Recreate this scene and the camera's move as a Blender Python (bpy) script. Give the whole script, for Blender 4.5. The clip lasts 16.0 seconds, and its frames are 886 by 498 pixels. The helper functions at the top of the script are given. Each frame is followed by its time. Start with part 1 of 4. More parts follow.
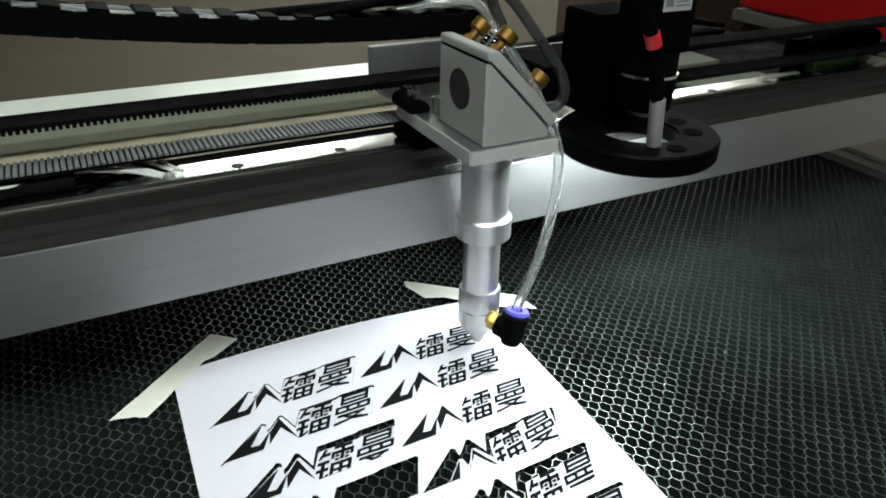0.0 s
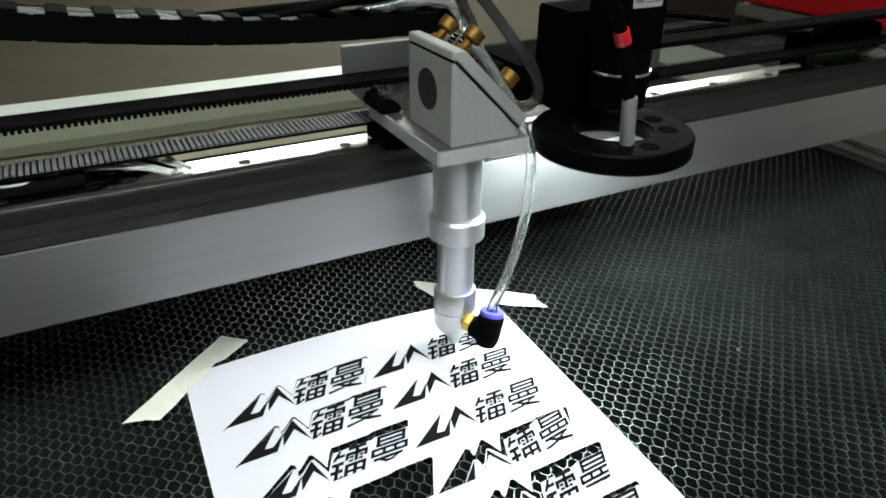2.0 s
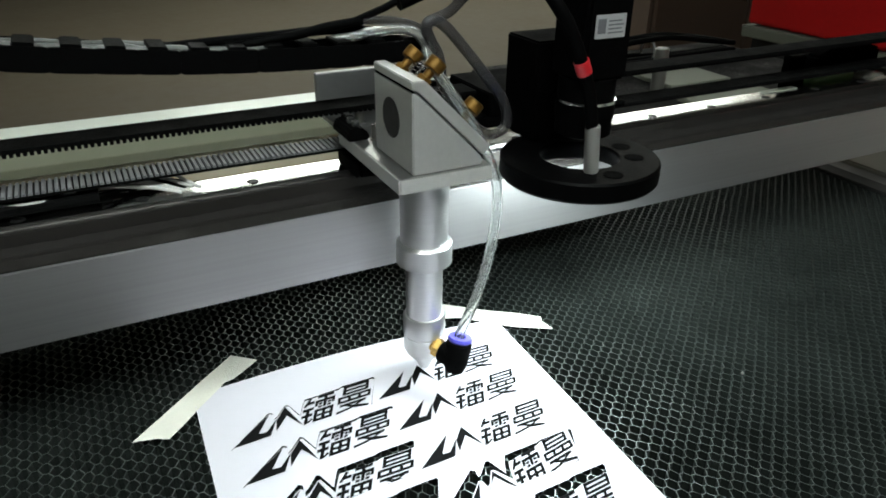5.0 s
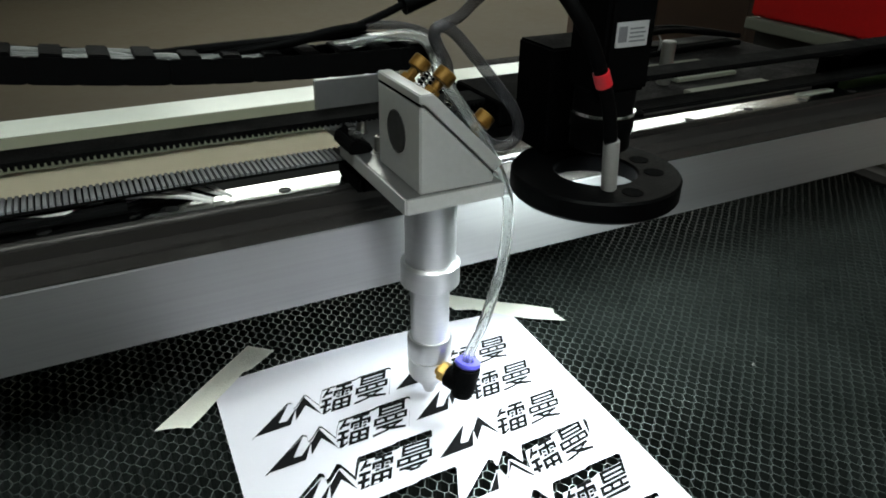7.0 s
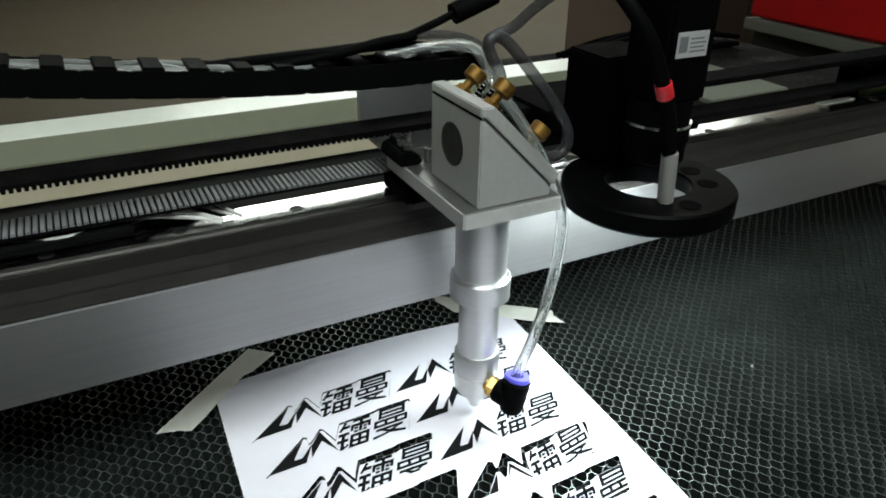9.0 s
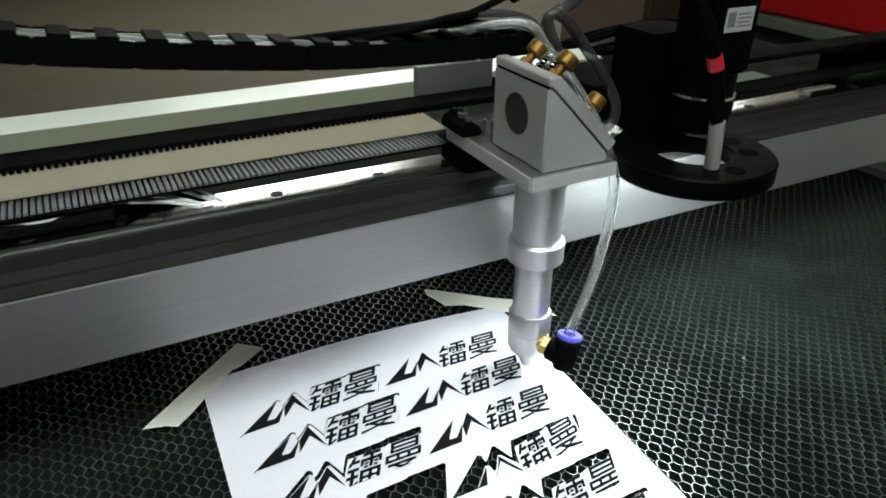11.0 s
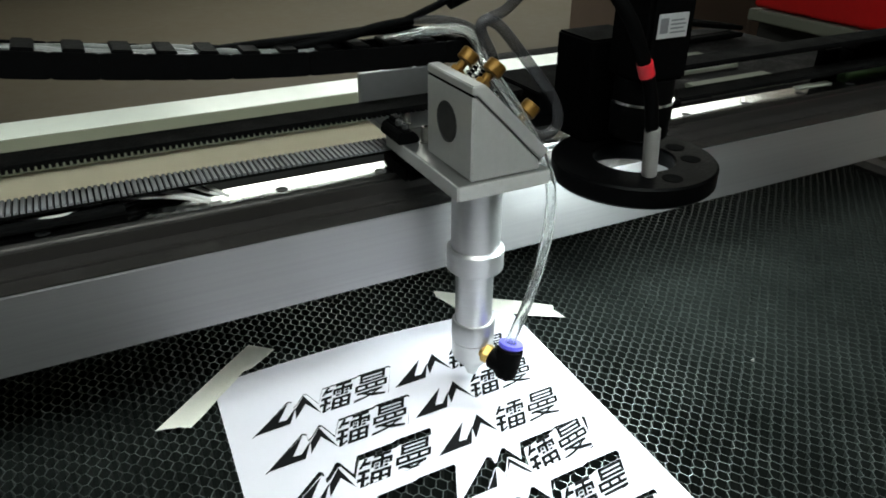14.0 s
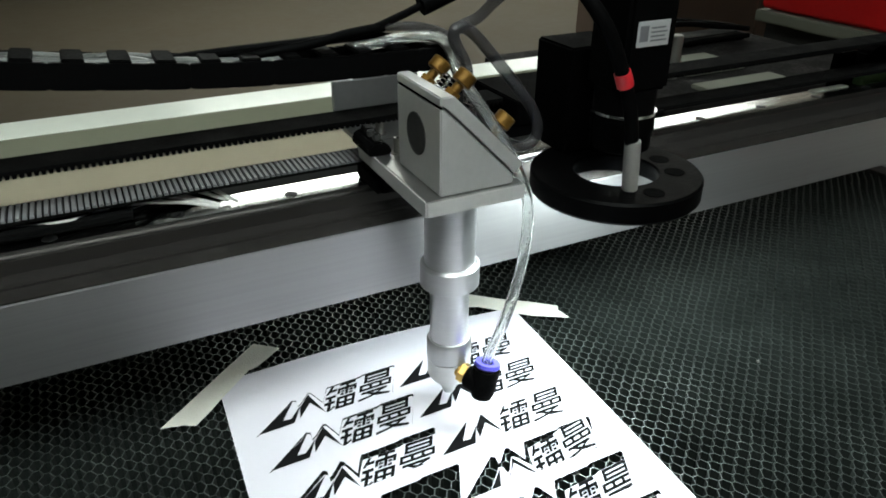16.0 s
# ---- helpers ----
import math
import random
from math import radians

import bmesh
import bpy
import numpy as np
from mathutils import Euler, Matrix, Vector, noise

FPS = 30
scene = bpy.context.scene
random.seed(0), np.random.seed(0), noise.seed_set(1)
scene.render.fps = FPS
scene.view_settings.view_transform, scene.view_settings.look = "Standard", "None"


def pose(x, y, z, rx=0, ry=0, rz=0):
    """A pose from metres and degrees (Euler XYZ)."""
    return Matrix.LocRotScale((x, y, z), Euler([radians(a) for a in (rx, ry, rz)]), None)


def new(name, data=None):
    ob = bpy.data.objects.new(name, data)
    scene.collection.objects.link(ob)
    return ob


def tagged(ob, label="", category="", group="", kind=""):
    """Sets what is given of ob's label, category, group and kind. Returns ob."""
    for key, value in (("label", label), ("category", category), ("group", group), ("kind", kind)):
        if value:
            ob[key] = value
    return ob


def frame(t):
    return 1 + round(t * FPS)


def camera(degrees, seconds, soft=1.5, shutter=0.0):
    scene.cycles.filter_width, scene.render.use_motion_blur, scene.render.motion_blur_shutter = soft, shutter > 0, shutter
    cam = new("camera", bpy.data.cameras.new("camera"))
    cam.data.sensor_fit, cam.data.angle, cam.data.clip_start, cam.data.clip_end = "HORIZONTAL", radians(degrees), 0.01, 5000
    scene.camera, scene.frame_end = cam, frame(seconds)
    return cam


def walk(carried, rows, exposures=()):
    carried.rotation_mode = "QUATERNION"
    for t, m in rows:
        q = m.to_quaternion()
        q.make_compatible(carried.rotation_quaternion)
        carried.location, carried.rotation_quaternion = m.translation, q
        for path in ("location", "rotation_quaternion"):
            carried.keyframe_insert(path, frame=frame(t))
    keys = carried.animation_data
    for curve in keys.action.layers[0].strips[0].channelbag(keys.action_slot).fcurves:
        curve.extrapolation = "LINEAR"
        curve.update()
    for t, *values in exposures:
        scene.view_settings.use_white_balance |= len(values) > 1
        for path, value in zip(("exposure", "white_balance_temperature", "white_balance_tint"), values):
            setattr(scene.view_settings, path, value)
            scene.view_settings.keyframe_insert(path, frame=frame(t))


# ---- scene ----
FOV = 63.47
cam = camera(FOV, 16.0, soft=1.8)
walk(cam, [
    (0.0, pose(-0.0189, -0.3772, 0.2791, 61.27, -1.16, -27.66)),
    (0.5, pose(-0.0157, -0.3752, 0.2761, 61.36, -0.80, -27.93)),
    (1.0, pose(-0.0177, -0.3738, 0.2774, 61.14, -0.75, -28.02)),
    (1.5, pose(-0.0217, -0.3746, 0.2776, 61.50, -0.77, -27.92)),
    (2.0, pose(-0.0226, -0.3728, 0.2790, 61.10, -0.61, -27.73)),
    (2.3, pose(-0.0217, -0.3724, 0.2813, 61.26, -0.69, -27.49)),
    (2.5, pose(-0.0211, -0.3721, 0.2829, 62.45, -0.75, -27.63)),
    (2.8, pose(-0.0177, -0.3738, 0.2837, 62.87, -0.65, -27.75)),
    (3.0, pose(-0.0155, -0.3750, 0.2843, 62.79, -0.58, -27.68)),
    (3.5, pose(-0.0162, -0.3768, 0.2836, 62.44, -0.59, -27.64)),
    (4.0, pose(-0.0185, -0.3765, 0.2833, 62.15, -0.60, -27.14)),
    (4.2, pose(-0.0197, -0.3765, 0.2836, 62.46, -0.61, -27.14)),
    (6.5, pose(-0.0333, -0.3760, 0.2871, 61.96, -0.70, -27.05)),
    (7.0, pose(-0.0364, -0.3748, 0.2878, 61.74, -0.86, -27.14)),
    (7.5, pose(-0.0382, -0.3740, 0.2895, 61.77, -1.08, -27.32)),
    (8.0, pose(-0.0377, -0.3715, 0.2893, 61.43, -0.86, -27.10)),
    (8.5, pose(-0.0347, -0.3737, 0.2908, 61.59, -0.75, -27.12)),
    (9.0, pose(-0.0365, -0.3756, 0.2904, 61.74, -0.76, -27.19)),
    (11.5, pose(-0.0302, -0.3759, 0.2869, 61.33, -0.56, -27.55)),
    (12.0, pose(-0.0303, -0.3758, 0.2887, 61.30, -0.45, -27.29)),
    (12.5, pose(-0.0309, -0.3746, 0.2913, 61.23, -0.56, -27.11)),
    (13.0, pose(-0.0315, -0.3744, 0.2906, 61.24, -0.57, -27.10)),
    (13.5, pose(-0.0291, -0.3770, 0.2914, 61.20, -0.30, -26.94)),
    (14.0, pose(-0.0322, -0.3766, 0.2908, 61.26, -0.23, -26.99)),
    (14.5, pose(-0.0360, -0.3774, 0.2899, 61.47, -0.31, -26.90)),
    (15.0, pose(-0.0370, -0.3761, 0.2920, 61.35, -0.50, -26.76)),
    (15.5, pose(-0.0349, -0.3766, 0.2918, 61.35, -0.44, -26.70)),
    (15.8, pose(-0.0331, -0.3771, 0.2910, 61.63, -0.29, -26.54)),
    (16.0, pose(-0.0319, -0.3774, 0.2905, 61.31, -0.19, -26.49)),
], exposures=[(0.0, 0.11), (2.0, 0.20), (4.0, 0.22), (6.3, -0.06), (7.5, -0.06), (9.0, 0.06), (11.5, 0.10), (16.0, 0.06)])

# travel of the head across (x) and of the gantry (y), in metres from the start
DRIVE = [
    (0.0, 0.0000, 0.0000),
    (0.3, 0.0022, 0.0056),
    (0.5, 0.0023, 0.0053),
    (0.8, 0.0050, 0.0126),
    (1.0, 0.0075, 0.0191),
    (1.3, -0.0117, 0.0202),
    (1.5, -0.0155, 0.0142),
    (1.8, -0.0193, 0.0075),
    (2.0, -0.0210, 0.0082),
    (2.3, -0.0186, 0.0120),
    (2.5, -0.0172, 0.0125),
    (2.8, -0.0146, 0.0182),
    (3.0, -0.0181, 0.0190),
    (3.3, -0.0289, 0.0192),
    (3.5, -0.0323, 0.0188),
    (3.8, -0.0364, 0.0196),
    (4.0, -0.0396, 0.0149),
    (4.2, -0.0408, 0.0141),
    (6.3, -0.0589, 0.0166),
    (6.5, -0.0665, 0.0110),
    (6.8, -0.0852, -0.0014),
    (7.0, -0.0637, -0.0112),
    (7.3, -0.0734, -0.0233),
    (7.5, -0.0847, -0.0323),
    (7.8, -0.0809, -0.0327),
    (8.0, -0.0639, -0.0338),
    (8.3, -0.0588, -0.0271),
    (8.5, -0.0583, -0.0308),
    (8.8, -0.0483, -0.0197),
    (9.0, -0.0441, -0.0329),
    (9.2, -0.0410, -0.0333),
    (11.3, 0.0086, -0.0156),
    (11.5, 0.0085, -0.0099),
    (11.8, -0.0120, -0.0115),
    (12.0, -0.0153, -0.0168),
    (12.3, -0.0176, -0.0214),
    (12.5, -0.0208, -0.0192),
    (12.8, -0.0155, -0.0159),
    (13.0, -0.0152, -0.0130),
    (13.3, -0.0128, -0.0086),
    (13.5, -0.0249, -0.0091),
    (13.8, -0.0303, -0.0114),
    (14.0, -0.0326, -0.0095),
    (14.3, -0.0364, -0.0133),
    (14.5, -0.0388, -0.0164),
    (14.8, -0.0405, -0.0210),
    (15.0, -0.0409, -0.0212),
    (15.3, -0.0443, -0.0183),
    (15.5, -0.0477, -0.0096),
    (15.8, -0.0555, -0.0174),
    (16.0, -0.0563, -0.0182),
]

# ---------------------------------------------------------------- light
world = bpy.data.worlds.new("room_air")
world.use_nodes = True
world.node_tree.nodes["Background"].inputs[0].default_value = (0.9, 0.95, 1.0, 1)
world.node_tree.nodes["Background"].inputs[1].default_value = 0.02
scene.world = world
LED = 96.0
TUBE = 8.5
NEAR = 12.0


# ---------------------------------------------------------------- materials
def material(name, colour, rough=0.5, metal=0.0, bump=0.0, scale=60.0, vary=0.12, stretch=(1, 1, 1), **more):
    """A surface with broad and fine variation in tone, roughness and relief."""
    m = bpy.data.materials.new(name)
    m.use_nodes = True
    nt = m.node_tree
    b = nt.nodes["Principled BSDF"]
    tc = nt.nodes.new("ShaderNodeTexCoord")
    mp = nt.nodes.new("ShaderNodeMapping")
    mp.inputs["Scale"].default_value = stretch
    nt.links.new(tc.outputs["Object"], mp.inputs[0])
    fine = nt.nodes.new("ShaderNodeTexNoise")
    fine.inputs["Scale"].default_value, fine.inputs["Detail"].default_value = scale * 12, 4
    broad = nt.nodes.new("ShaderNodeTexNoise")
    broad.inputs["Scale"].default_value, broad.inputs["Detail"].default_value = scale, 5
    for n in (fine, broad):
        nt.links.new(mp.outputs[0], n.inputs["Vector"])
    mix = nt.nodes.new("ShaderNodeMath")
    mix.operation = "MULTIPLY_ADD"
    nt.links.new(fine.outputs[0], mix.inputs[0])
    mix.inputs[1].default_value = 0.4
    half = nt.nodes.new("ShaderNodeMath")
    half.operation = "MULTIPLY"
    nt.links.new(broad.outputs[0], half.inputs[0])
    half.inputs[1].default_value = 0.6
    nt.links.new(half.outputs[0], mix.inputs[2])
    ramp = nt.nodes.new("ShaderNodeMapRange")
    nt.links.new(mix.outputs[0], ramp.inputs[0])
    ramp.inputs[1].default_value, ramp.inputs[2].default_value = 0.3, 0.7
    ramp.inputs[3].default_value, ramp.inputs[4].default_value = 1 - vary, 1 + vary
    col = nt.nodes.new("ShaderNodeVectorMath")
    col.operation = "SCALE"
    col.inputs[0].default_value = colour[:3]
    nt.links.new(ramp.outputs[0], col.inputs["Scale"])
    nt.links.new(col.outputs[0], b.inputs["Base Color"])
    rr = nt.nodes.new("ShaderNodeMath")
    rr.operation = "MULTIPLY"
    rr.use_clamp = True
    rr.inputs[1].default_value = rough
    nt.links.new(ramp.outputs[0], rr.inputs[0])
    nt.links.new(rr.outputs[0], b.inputs["Roughness"])
    b.inputs["Metallic"].default_value = metal
    if bump:
        bp = nt.nodes.new("ShaderNodeBump")
        bp.inputs["Strength"].default_value, bp.inputs["Distance"].default_value = bump, 0.0006
        nt.links.new(fine.outputs[0], bp.inputs["Height"])
        nt.links.new(bp.outputs[0], b.inputs["Normal"])
    for key, value in more.items():
        b.inputs[key.replace("_", " ")].default_value = value
    return m


def glow(name, colour, strength):
    m = bpy.data.materials.new(name)
    m.use_nodes = True
    b = m.node_tree.nodes["Principled BSDF"]
    b.inputs["Base Color"].default_value = (0.8, 0.8, 0.8, 1)
    b.inputs["Emission Color"].default_value = (*colour, 1)
    b.inputs["Emission Strength"].default_value = strength
    return m


ALU = material("satin_aluminium", (0.68, 0.68, 0.675), 0.42, 0.78, 0.12, 25, 0.07)
ALU_PLATE = material("milled_aluminium", (0.33, 0.33, 0.32), 0.34, 0.92, 0.15, 25, 0.08)
ALU_TURNED = material("turned_aluminium", (0.63, 0.63, 0.64), 0.36, 0.9, 0.1, 12, 0.05, (1, 1, 40))
ALU_BEAM = material("extruded_aluminium", (0.38, 0.375, 0.38), 0.44, 0.90, 0.15, 8, 0.10, (0.05, 6, 6))
ALU_GREY = material("grey_anodised_plate", (0.255, 0.255, 0.26), 0.36, 0.7, 0.1, 20, 0.08)
STEEL = material("ground_steel", (0.576, 0.576, 0.568), 0.15, 1.0, 0.05, 10, 0.06, (0.1, 8, 8))
LIT_EDGE = material("lit_plate_edge", (0.50, 0.50, 0.49), 0.45, 0.3, 0.1, 30, 0.1)
SCREW_DARK = material("blackened_screw", (0.012, 0.012, 0.012), 0.4, 0.0, 0.0, 60, 0.2, Specular_IOR_Level=0.2)
SCREW = material("dull_zinc_screw", (0.225, 0.2175, 0.2025), 0.4, 0.8, 0.0, 60, 0.15)
CHROME = material("bright_steel", (0.5625, 0.5625, 0.5625), 0.15, 1.0, 0.0, 40, 0.05)
BLACK = material("black_anodised", (0.0016, 0.0016, 0.0017), 0.65, 0.0, 0.15, 40, 0.25, Specular_IOR_Level=0.012)
BLACK_SATIN = material("black_plastic", (0.0020, 0.0020, 0.0021), 0.6, 0.0, 0.15, 50, 0.2, Specular_IOR_Level=0.02)
SHELF = material("dark_shelf_paint", (0.009, 0.0083, 0.0083), 0.8, 0.0, 0.2, 20, 0.5, Specular_IOR_Level=0.1)
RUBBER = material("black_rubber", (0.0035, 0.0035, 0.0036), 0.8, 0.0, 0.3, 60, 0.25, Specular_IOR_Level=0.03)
TOOTH = material("grey_belt_teeth", (0.155, 0.158, 0.166), 0.6, 0.0, 0.3, 90, 0.3)
BRASS = material("brass", (0.17, 0.088, 0.016), 0.42, 0.7, 0.2, 60, 0.2)
BRASS_BRIGHT = material("bright_brass", (0.62, 0.40, 0.12), 0.3, 0.95, 0.1, 60, 0.12)
RING_BLACK = material("black_ring_paint", (0.0011, 0.0011, 0.0012), 0.45, 0.0, 0.25, 60, 0.2, Specular_IOR_Level=0.03)
BLUE = material("blue_plastic", (0.0975, 0.09, 0.54), 0.4, 0.0, 0.0, 50, 0.06)
RED_PLASTIC = material("red_sleeve", (0.46, 0.012, 0.02), 0.45, 0.0, 0.0, 60, 0.1)
GREY_SLEEVE = material("grey_heat_shrink", (0.182, 0.175, 0.168), 0.6, 0.0, 0.1, 60, 0.1)
GREY_TUBE = material("smoked_tube", (0.034, 0.033, 0.036), 0.4, 0.0, 0.0, 60, 0.1, Alpha=0.65)
PAPER = material("white_paper", (0.62, 0.605, 0.67), 0.75, 0.0, 0.08, 20, 0.015)
PRINT = material("black_print", (0.007, 0.007, 0.008), 0.85, 0.0, 0.05, 60, 0.25, Specular_IOR_Level=0.05)
TAPE = material("masking_tape", (0.70, 0.69, 0.62), 0.7, 0.0, 0.5, 70, 0.06)
HONEY = material("dark_foil", (0.021, 0.0258, 0.0235), 0.5, 0.2, 0.1, 30, 0.3, Specular_IOR_Level=0.2)
FOIL_EDGE = material("paler_foil_edge", (0.095, 0.111, 0.106), 0.36, 0.72, 0.1, 30, 0.35)
TRAY = material("dark_tray", (0.0084, 0.0091, 0.0084), 0.8, 0.0, 0.2, 30, 0.3)
CREAM = material("cream_powder_coat", (0.36, 0.352, 0.30), 0.45, 0.0, 0.15, 15, 0.05)
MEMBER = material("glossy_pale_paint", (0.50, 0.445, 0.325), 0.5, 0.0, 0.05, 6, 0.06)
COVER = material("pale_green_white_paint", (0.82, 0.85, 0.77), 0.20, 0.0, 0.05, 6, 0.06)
WHITE = material("white_powder_coat", (0.592, 0.624, 0.56), 0.25, 0.0, 0.1, 15, 0.04)
REDPAINT = material("red_paint", (0.58, 0.0090, 0.010), 0.35, 0.0, 0.1, 8, 0.08)
FLOOR = material("brown_floor", (0.0629, 0.0485, 0.0289), 0.75, 0.0, 0.2, 1.2, 0.12)
WALL = material("plaster", (0.42, 0.38, 0.34), 0.9, 0.0, 0.2, 1.5, 0.08)
GREEN = material("green_terminal", (0.15, 0.26, 0.11), 0.5, 0.0, 0.0, 60, 0.1)
LABEL = material("white_label", (0.30, 0.30, 0.305), 0.5, 0.0, 0.0, 60, 0.04)
GREYINK = material("grey_ink", (0.10, 0.10, 0.11), 0.6, 0.0, 0.0, 60, 0.2)
DARKGREY = material("dark_grey_steel", (0.0165, 0.0165, 0.0158), 0.75, 0.0, 0.2, 20, 0.2)
WIRE_WHITE = material("white_wire", (0.56, 0.56, 0.544), 0.4, 0.0, 0.0, 60, 0.06)
DARKTOP = material("dark_anodised", (0.050, 0.046, 0.044), 0.22, 0.6, 0.1, 14, 0.10, (0.3, 3, 3))
CHAIN_HOSE = material("dull_pale_hose", (0.075, 0.079, 0.075), 0.4, 0.0, 0.2, 60, 0.5, Specular_IOR_Level=0.4)
SCRAP = material("dirty_scrap", (0.26, 0.255, 0.24), 0.8, 0.0, 0.2, 90, 0.2)
LIP = material("olive_lip_shade", (0.14, 0.143, 0.10), 0.35, 0.0, 0.1, 6, 0.08)
DULL = material("dull_grey_green_paint", (0.1584, 0.1656, 0.1296), 0.6, 0.0, 0.1, 15, 0.08)
BROWN = material("brown_board", (0.1445, 0.0978, 0.0723), 0.8, 0.0, 0.2, 5, 0.12)

CLEAR = bpy.data.materials.new("clear_hose")
CLEAR.use_nodes = True
_b = CLEAR.node_tree.nodes["Principled BSDF"]
_b.inputs["Base Color"].default_value = (0.93, 0.95, 0.94, 1)
_b.inputs["Roughness"].default_value = 0.08
_b.inputs["IOR"].default_value = 1.38
_b.inputs["Transmission Weight"].default_value = 0.94

LED_GLOW = glow("led_glow", (0.85, 0.985, 0.975), LED)
NEAR_GLOW = glow("near_panel_glow", (0.905, 1.0, 0.955), NEAR)
TUBE_GLOW = glow("tube_glow", (0.93, 1.0, 0.92), TUBE)

# ---------------------------------------------------------------- building helpers
BASE = {}


def thing(name, base, label, category, group="", kind=""):
    ob = new(name)
    ob.empty_display_size = 0.02
    ob.location = base
    BASE[ob.name] = Vector(base)
    return tagged(ob, label, category, group, kind)


def origin(ob):
    o = Vector((0, 0, 0))
    while ob is not None:
        o = o + Vector(ob.location)
        ob = ob.parent
    return o


def part(name, bm, mat, parent=None, label="", smooth=35):
    """Links a bmesh, built at its place in the world, as one mesh under a thing or part."""
    me = bpy.data.meshes.new(name)
    if parent is not None:
        bmesh.ops.translate(bm, verts=bm.verts, vec=-origin(parent))
    bm.normal_update()
    for f in bm.faces:
        f.smooth = True
    for e in bm.edges:
        if len(e.link_faces) == 2 and e.calc_face_angle(0) > radians(smooth):
            e.smooth = False
    bm.to_mesh(me)
    bm.free()
    for x in (mat if isinstance(mat, (list, tuple)) else [mat]):
        me.materials.append(x)
    ob = new(name, me)
    ob.parent = parent
    return tagged(ob, label)


def box(x0, x1, y0, y1, z0, z1, bevel=0.0008, bm=None, seg=2):
    bm = bm or bmesh.new()
    r = bmesh.ops.create_cube(bm, size=1, matrix=Matrix.LocRotScale(((x0 + x1) / 2, (y0 + y1) / 2, (z0 + z1) / 2), None, (x1 - x0, y1 - y0, z1 - z0)))
    if bevel:
        es = list({e for v in r["verts"] for e in v.link_edges})
        bmesh.ops.bevel(bm, geom=es, offset=bevel, segments=seg, affect="EDGES", clamp_overlap=True)
    return bm


def prism(points, axis, a0, a1, bevel=0.0, bm=None):
    """A polygon in the plane across an axis, drawn out from a0 to a1."""
    bm = bm or bmesh.new()
    put = {"x": lambda u, v, w: (w, u, v), "y": lambda u, v, w: (u, w, v), "z": lambda u, v, w: (u, v, w)}[axis]
    lo = [bm.verts.new(put(u, v, a0)) for u, v in points]
    hi = [bm.verts.new(put(u, v, a1)) for u, v in points]
    n = len(points)
    fs = [bm.faces.new(lo), bm.faces.new(hi)] + [bm.faces.new((lo[i], lo[(i + 1) % n], hi[(i + 1) % n], hi[i])) for i in range(n)]
    bmesh.ops.recalc_face_normals(bm, faces=fs)
    if bevel:
        es = list({e for f in fs for e in f.edges})
        bmesh.ops.bevel(bm, geom=es, offset=bevel, segments=2, affect="EDGES", clamp_overlap=True)
    return bm


def lathe(profile, centre, seg=48, axis=(0, 0, 1), bm=None, closed=False):
    """Turns (radius, height) pairs round an axis through centre."""
    bm = bm or bmesh.new()
    q = Vector((0, 0, 1)).rotation_difference(Vector(axis)).to_matrix()
    c = Vector(centre)
    rings = []
    for r, h in profile:
        rings.append([bm.verts.new(c + q @ Vector((max(r, 1e-5) * math.cos(a), max(r, 1e-5) * math.sin(a), h))) for a in [2 * math.pi * k / seg for k in range(seg)]])
    pairs = list(zip(rings, rings[1:])) + ([(rings[-1], rings[0])] if closed else [])
    fs = []
    for a, b in pairs:
        for k in range(seg):
            fs.append(bm.faces.new((a[k], a[(k + 1) % seg], b[(k + 1) % seg], b[k])))
    if not closed:
        fs.append(bm.faces.new(rings[0][::-1]))
        fs.append(bm.faces.new(rings[-1]))
    bmesh.ops.recalc_face_normals(bm, faces=fs)
    return bm


def rod(p0, p1, r, seg=16, bm=None, cham=0.15):
    p0, p1 = Vector(p0), Vector(p1)
    d = (p1 - p0).length
    k = r * cham
    return lathe([(r - k, 0), (r, k), (r, d - k), (r - k, d)], p0, seg, (p1 - p0), bm)


def spline(points, n):
    """Points on a smooth line through the given ones."""
    P = [Vector(q) for q in points]
    P = [P[0] * 2 - P[1]] + P + [P[-1] * 2 - P[-2]]
    out = []
    for i in range(1, len(P) - 2):
        a, b, c, d = P[i - 1:i + 3]
        for k in range(n):
            t = k / n
            out.append(0.5 * ((2 * b) + (c - a) * t + (2 * a - 5 * b + 4 * c - d) * t * t + (3 * b - a - 3 * c + d) * t ** 3))
    return out + [P[-2]]


